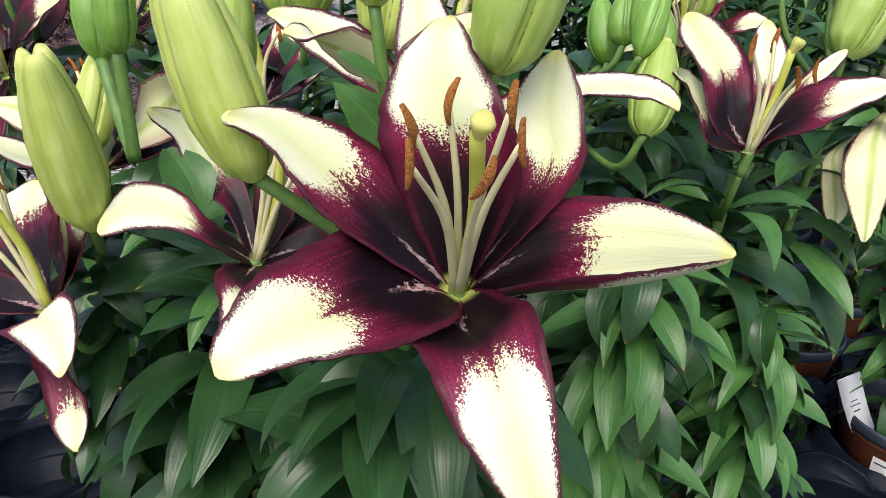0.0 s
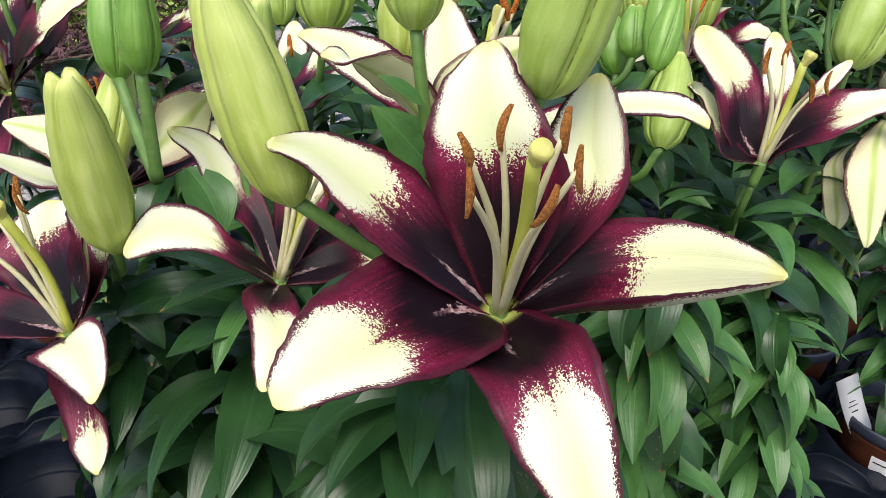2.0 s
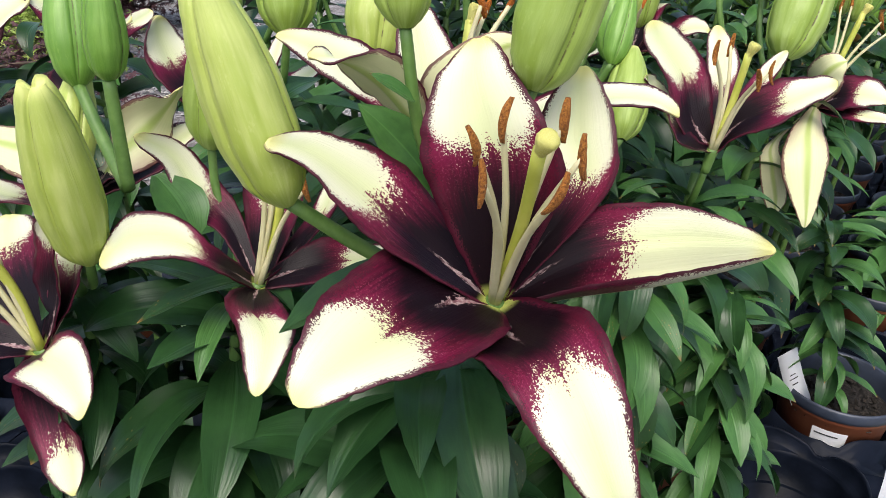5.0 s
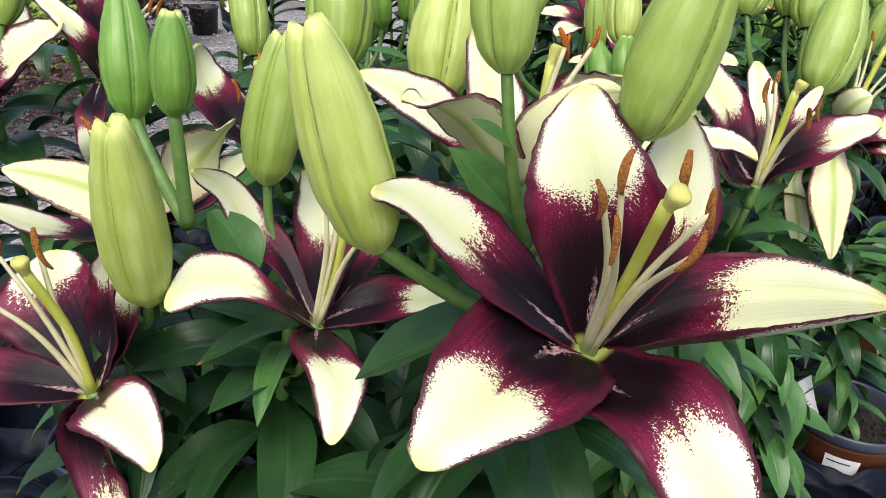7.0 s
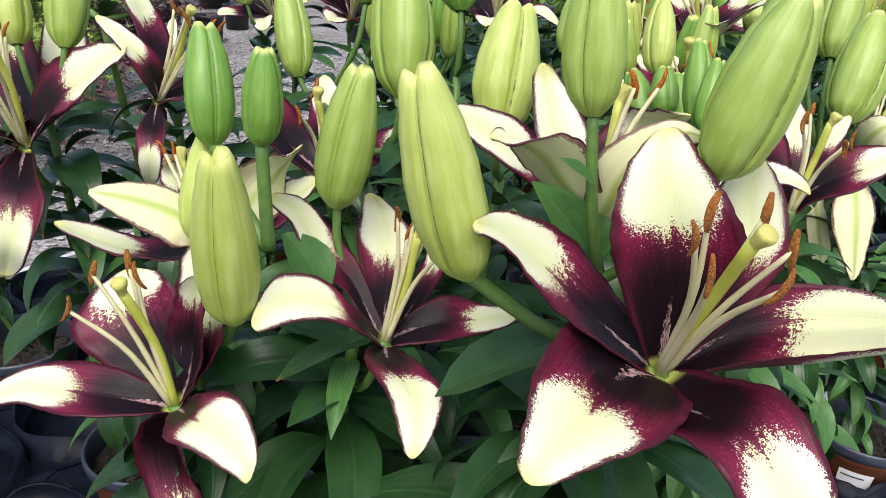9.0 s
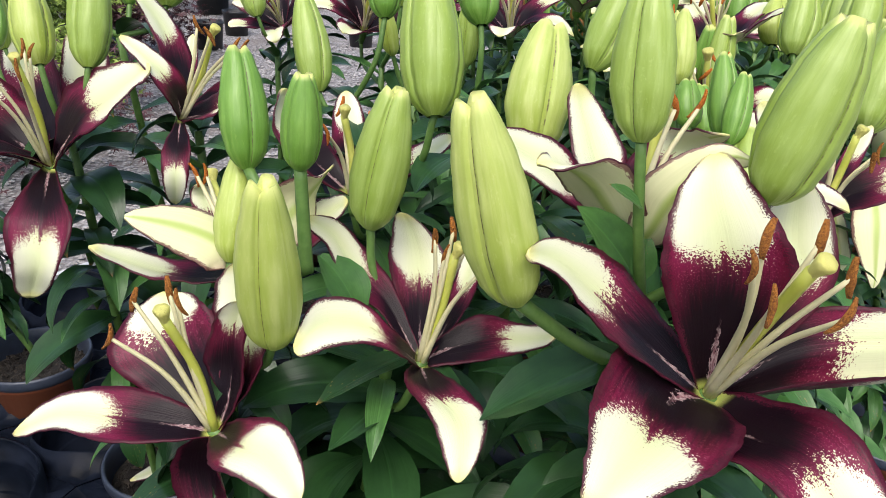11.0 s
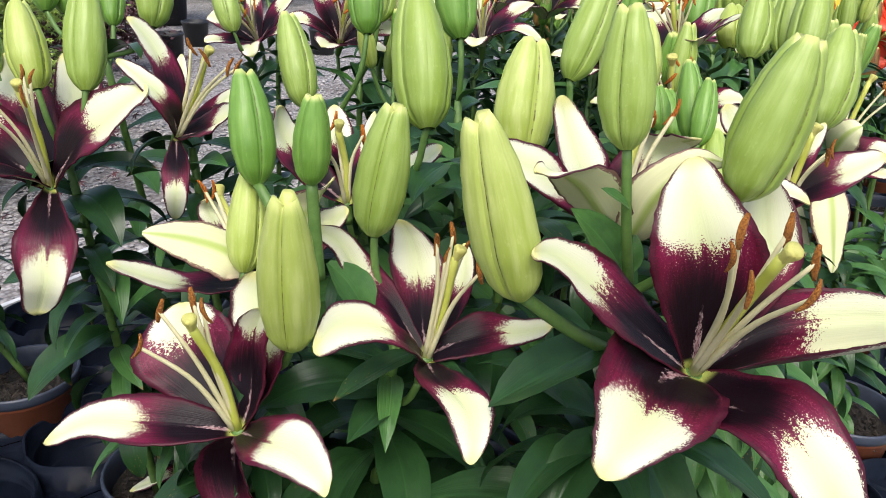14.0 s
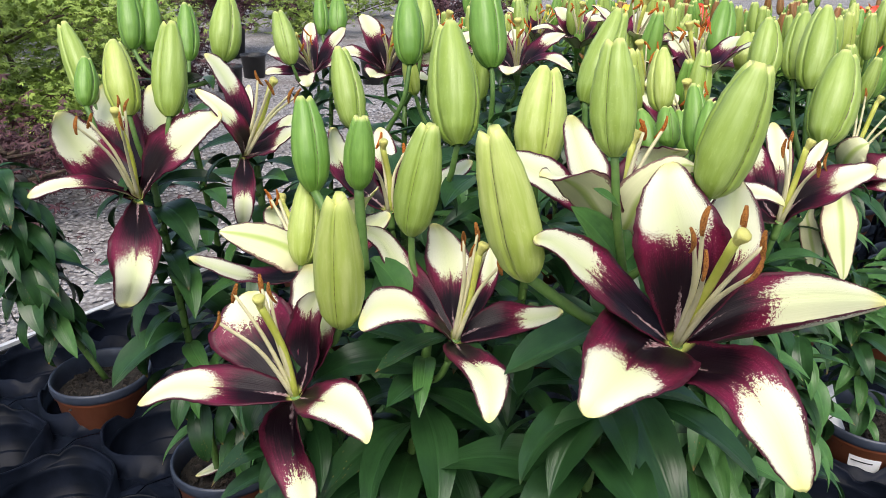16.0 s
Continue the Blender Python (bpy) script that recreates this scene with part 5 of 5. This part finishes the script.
near_seats = set(SEATS)
rng = random.Random(21)
RED, YELLOW = [M_RED, M_RED], [M_YELLOW, M_YELLOW]
for i in range(2, 19):
    for k in range(8):
        p = 0.042 + STEP_P * i
        c = bed(p, STEP_Q * k - 0.875) if k < 7 else bed(p + 0.053, -0.0735)
        if (i, k) in near_seats or p < 0.36 or (p < 0.9 and k < 3) or (p < 0.62 and k == 7):
            continue
        far = p > 0.92
        if far and rng.random() < 0.12:
            continue
        if k == 7 and p < 0.9:
            lily_plant((c.x, c.y), (c.x + 0.02, c.y, rng.uniform(0.02, 0.08)), "young potted lily shoot with narrow light green leaves", 26, 0.095, -0.07, 300 + i, pale=1.0)
            SEATS[(i, k)] = c
            continue
        for j in range(2 if i < 13 else 1):
            h = rng.uniform(0.29, 0.35) if not far else rng.uniform(0.22, 0.31)
            kind = "potted lily with closed green buds" if not far else "potted lily with rust-red and green buds"
            a = rng.uniform(0, 3.14) + 3.14 * j
            d = Vector((cos(a), sin(a), 0))
            foot, head = c + d * 0.03, c + d * rng.uniform(0.04, 0.075)
            pl = lily_plant((foot.x, foot.y), (head.x, head.y, h), kind, 20 if not far else 10, 0.088, 0.10, 100 + i * 16 + k * 2 + j)
            top = PLANTS[pl][0][-1]
            for b in range(rng.randint(3, 5)):
                a = rng.uniform(0, 6.28)
                r = rng.uniform(0.015, 0.045)
                base = top + Vector((r * cos(a), r * sin(a), rng.uniform(0.02, 0.06)))
                size = rng.uniform(0.05, 0.075)
                style = rng.choice(("green", "full", "full", "pale")) if not far else rng.choice(("rust", "rust", "green", "green", "full"))
                bud(pl, base, base + Vector((rng.uniform(-0.2, 0.2), rng.uniform(-0.2, 0.2), 1)) * size, size * rng.uniform(0.16, 0.2), style)
            if not far and rng.random() < 0.3:
                far_flower(pl, top + Vector((rng.uniform(-0.03, 0.03), -0.03, 0.03)), (rng.uniform(-0.5, 0.5), -0.25, 1), i + k)
            if far and rng.random() < 0.07:
                far_flower(pl, top + Vector((0, 0, 0.05)), (rng.uniform(-0.5, 0.5), -0.5, 1), i + k, RED if rng.random() < 0.6 else YELLOW, 1.0, "open red or yellow lily flower")
        SEATS[(i, k)] = c

reds = lily_plant(seat(1.03, 1.27), (1.03, 1.27, 0.31), "potted lily with open red flowers and rust-red buds", 34, 0.08, 0.05, 60)
far_flower(reds, (1.035, 1.265, 0.365), (-0.3, -0.8, 0.8), 1, RED, 1.0, "open red lily flower")
far_flower(reds, (1.00, 1.25, 0.325), (-0.5, -0.8, 0.3), 2, RED, 0.9, "open red lily flower")
for x, y, z in ((0.99, 1.20, 0.31), (1.06, 1.21, 0.33), (0.95, 1.22, 0.33)):
    bud(reds, (x, y, z), (x + 0.008, y, z + 0.075), 0.0125, "rust")

for c in SEATS.values():
    if min(math.hypot(c.x - x, c.y - y) for x, y in ((-0.516, 0.916), (-0.311, 0.693), (0.542, 0.652))) > 0.08:
        pot(c.x, c.y)

# ---- shrubs and pots across the path ----


def maple_leaf(v, f, c, s, a, tilt, rng):
    """A small five-lobed leaf."""
    n = len(v)
    m = Matrix.Rotation(a, 3, "Z") @ Matrix.Rotation(tilt, 3, "Y") @ Matrix.Rotation(rng.uniform(-0.6, 0.6), 3, "X")
    pts = []
    for k in range(11):
        ang = -2.2 + 4.4 * k / 10
        r = (1.0 - 0.25 * abs(ang) / 2.2) if k % 2 else 0.32
        pts.append((r * cos(ang), r * sin(ang), -0.25 * r * r))
    for p in [(0, 0, 0)] + pts:
        v.append(c + m @ (Vector(p) * s))
    f += [(n, n + k, n + k + 1) for k in range(1, 11)]


def maple(x, y, height, spread, mat, label, seed, count, size=0.03, potted=True):
    rng = random.Random(seed)
    x, y = yard(x, y)
    height, spread, size = height * SIZE, spread * SIZE, size * SIZE
    ob = thing("maple_shrub", (x, y, GROUND), label, "shrub")
    z0 = 0.21 if potted else 0.0
    part("trunk", tube([(x, y, GROUND + z0 * 0.7), (x + 0.02, y, GROUND + height * 0.35), (x - 0.03, y + 0.02, GROUND + height * 0.7)], 0.016, 0.006, M_BARK, 8, 10, "trunk"), ob)
    v, f = [], []
    for b in range(16):
        a = b * 2.4 + rng.uniform(-0.4, 0.4)
        h = z0 + (height - z0) * rng.uniform(0.0, 0.65)
        r = spread * rng.uniform(0.6, 1.0)
        p0 = Vector((x, y, GROUND + h))
        p1 = p0 + Vector((cos(a) * r * 0.55, sin(a) * r * 0.55, height * 0.16))
        p2 = p0 + Vector((cos(a) * r, sin(a) * r, height * rng.uniform(-0.05, 0.2)))
        part("branch", tube([p0, p1, p2], 0.006, 0.0015, M_BARK, 6, 9, "branch"), ob)
        line = spline([p0, p1, p2], 20)
        for _ in range(count // 16):
            q = line[int(20 * rng.random() ** 0.6 * 0.999)]
            c = q + Vector((rng.gauss(0, 0.07), rng.gauss(0, 0.07), rng.gauss(0.014, 0.05)))
            maple_leaf(v, f, c, size * rng.uniform(0.6, 1.2), rng.uniform(0, 6.28), rng.uniform(-0.2, 0.9), rng)
    part("crown", mesh_of("crown", v, f, [mat], smooth=False), ob)
    if potted:
        nursery_pot(x, y, 0.126, 0.225)
    return ob


def nursery_pot(x, y, r, h):
    ob = thing("nursery_pot", (x, y, GROUND), "black plastic nursery pot on the gravel", "pot", "black nursery pots")
    m = Matrix.Translation((x, y, GROUND))
    part("pot_wall", lathe(((0, 0), (r * 0.82, 0), (r * 0.97, h * 0.9), (r, h * 0.9), (r * 1.03, h * 0.93), (r * 1.03, h), (r * 0.97, h), (r * 0.95, h * 0.88), (0, h * 0.86)), M_NURSERY, 32, "pot_wall"), ob, "", m)
    part("soil", lathe(((0.0, h * 0.885), (r * 0.94, h * 0.885)), M_SOIL, 24, "soil"), ob, "", m)


maple(-0.96, 2.00, 0.52, 0.42, M_MAPLE, "low maple shrub with fresh green leaves", 1, 11000, 0.018, False)
maple(-1.30, 2.65, 0.50, 0.50, M_MAPLE, "maple shrub with fresh green leaves", 2, 7000, 0.022, False)
maple(-0.78, 1.42, 0.24, 0.36, M_MAPLE_RED, "low spreading maple with dark red lacy leaves", 3, 2400, 0.016, False)
maple(-1.15, 1.55, 0.30, 0.40, M_MAPLE_RED, "low spreading maple with dark red lacy leaves", 4, 2600, 0.018, False)
maple(-0.80, 2.75, 0.36, 0.30, M_MAPLE_RED, "low maple with dark red leaves on the gravel", 14, 4000, 0.02, False)
maple(-0.62, 4.0, 0.62, 0.35, M_MAPLE_RED, "young maple with dark red leaves in a black pot", 5, 3000, 0.028)
maple(-0.30, 5.1, 0.50, 0.5, M_MAPLE, "low green maple on the gravel", 6, 2600, 0.032, False)
maple(0.75, 5.6, 0.45, 0.6, M_MAPLE_RED, "low dark red maple on the gravel", 7, 2600, 0.032, False)
maple(-2.0, 4.2, 0.5, 0.6, M_MAPLE_RED, "low maple shrub with dark red leaves", 8, 3000, 0.032, False)
maple(-1.25, 4.9, 0.5, 0.6, M_MAPLE, "low green maple on the gravel", 9, 2600, 0.032, False)
maple(-2.9, 5.2, 0.7, 0.8, M_MAPLE, "green maple shrub on the gravel", 10, 2600, 0.038, False)
maple(0.2, 6.6, 0.5, 0.7, M_MAPLE, "low green maple on the gravel", 11, 2400, 0.036, False)
maple(-0.9, 6.6, 0.5, 0.7, M_MAPLE_RED, "low dark red maple on the gravel", 12, 2400, 0.036, False)
maple(1.6, 6.4, 0.5, 0.7, M_MAPLE, "low green maple on the gravel", 13, 2400, 0.036, False)
for x, y in ((-0.45, 3.3), (0.06, 3.1), (-0.52, 2.95), (0.75, 4.4), (-1.1, 4.4)):
    nursery_pot(*yard(x, y), 0.077, 0.14)

plant_tag((0.506, 0.640, -0.105), (0.446, 0.632, 0.002), 0.025, (-0.35, -0.6, 0.7))
pot_label(0.542, 0.652, radians(-126), -0.116, -0.090, 0.30)


def dead_leaf(x, y, z, az, size):
    """A dry curled leaf on the ground."""
    x, y = yard(x, y)
    z += GROUND
    ob = thing("dead_leaf", (x, y, z), "dry brown curled leaf lying on the ground cover", "leaf")
    v, f = [], []
    for i in range(9):
        s = i / 8
        w = 0.32 * sin(pi * min(0.97, max(0.05, s))) ** 0.8
        for u in (-1, -0.5, 0, 0.5, 1):
            v.append(Matrix.Rotation(az, 3, "Z") @ Vector((s, w * u, 0.16 * abs(u) ** 1.5 * (0.5 + s) + 0.12 * s * s + 0.02 * sin(9 * s + 3 * u))) * size + Vector((x, y, z)))
    for i in range(8):
        for k in range(4):
            f.append((i * 5 + k, i * 5 + k + 1, i * 5 + k + 6, i * 5 + k + 5))
    part("blade", mesh_of("blade", v, f, [M_DEAD]), ob)


M_DEAD = plain("dead_leaf_brown", (0.13, 0.07, 0.035), (0.26, 0.16, 0.08), 90.0, 0.8, 0.5)
dead_leaf(0.375, 0.425, 0.007, 1.9, 0.05)
dead_leaf(0.60, 0.66, 0.007, 0.6, 0.040)
dead_leaf(0.63, 0.675, 0.007, 2.6, 0.034)


def fallen_petal(c, a, b, tip):
    """A wilted tepal on the soil."""
    ob = thing("fallen_petal", c, "fallen cream and maroon tepal lying on the soil of a pot", "petal")
    part("blade", tepal_mesh(c, a, b, tip, (c[0], c[1], c[2] + 0.2), 5, cup=0.35, curl=0.2), ob)


fallen_petal((-0.268, 0.702, -0.068), (-0.318, 0.700, -0.066), (-0.306, 0.676, -0.062), (-0.350, 0.672, -0.072))
leaf(neighbour, (0.258, 0.448, 0.070), (0.296, 0.428, 0.040), 0.014, 0.25).data.materials[0] = M_LEAF_YELLOW


def weeds():
    """Sprouts in the gravel beside the edging board."""
    rng = random.Random(5)
    v, f = [], []
    for _ in range(46):
        c = bed(rng.uniform(0.45, 1.1), rng.choice((0.012, 0.02, 0.05, 0.09)) + rng.uniform(0, 0.02)) + Vector((0, 0, GROUND))
        for _ in range(rng.randint(4, 8)):
            a, l, h = rng.uniform(0, 6.28), rng.uniform(0.017, 0.042), rng.uniform(0.011, 0.028)
            d, n = Vector((cos(a), sin(a), 0)), Vector((-sin(a), cos(a), 0))
            k = len(v)
            v += [c, c + d * l * 0.5 + n * l * 0.16 + Vector((0, 0, h)), c + d * l + Vector((0, 0, h * 0.8)), c + d * l * 0.5 - n * l * 0.16 + Vector((0, 0, h))]
            f.append((k, k + 1, k + 2, k + 3))
    tagged(new("weeds", mesh_of("weeds", v, f, [M_LEAF_PALE], [(0.5, 0.5)] * len(v))), "small green weeds sprouting in the gravel", "weeds", kind="stuff")


weeds()
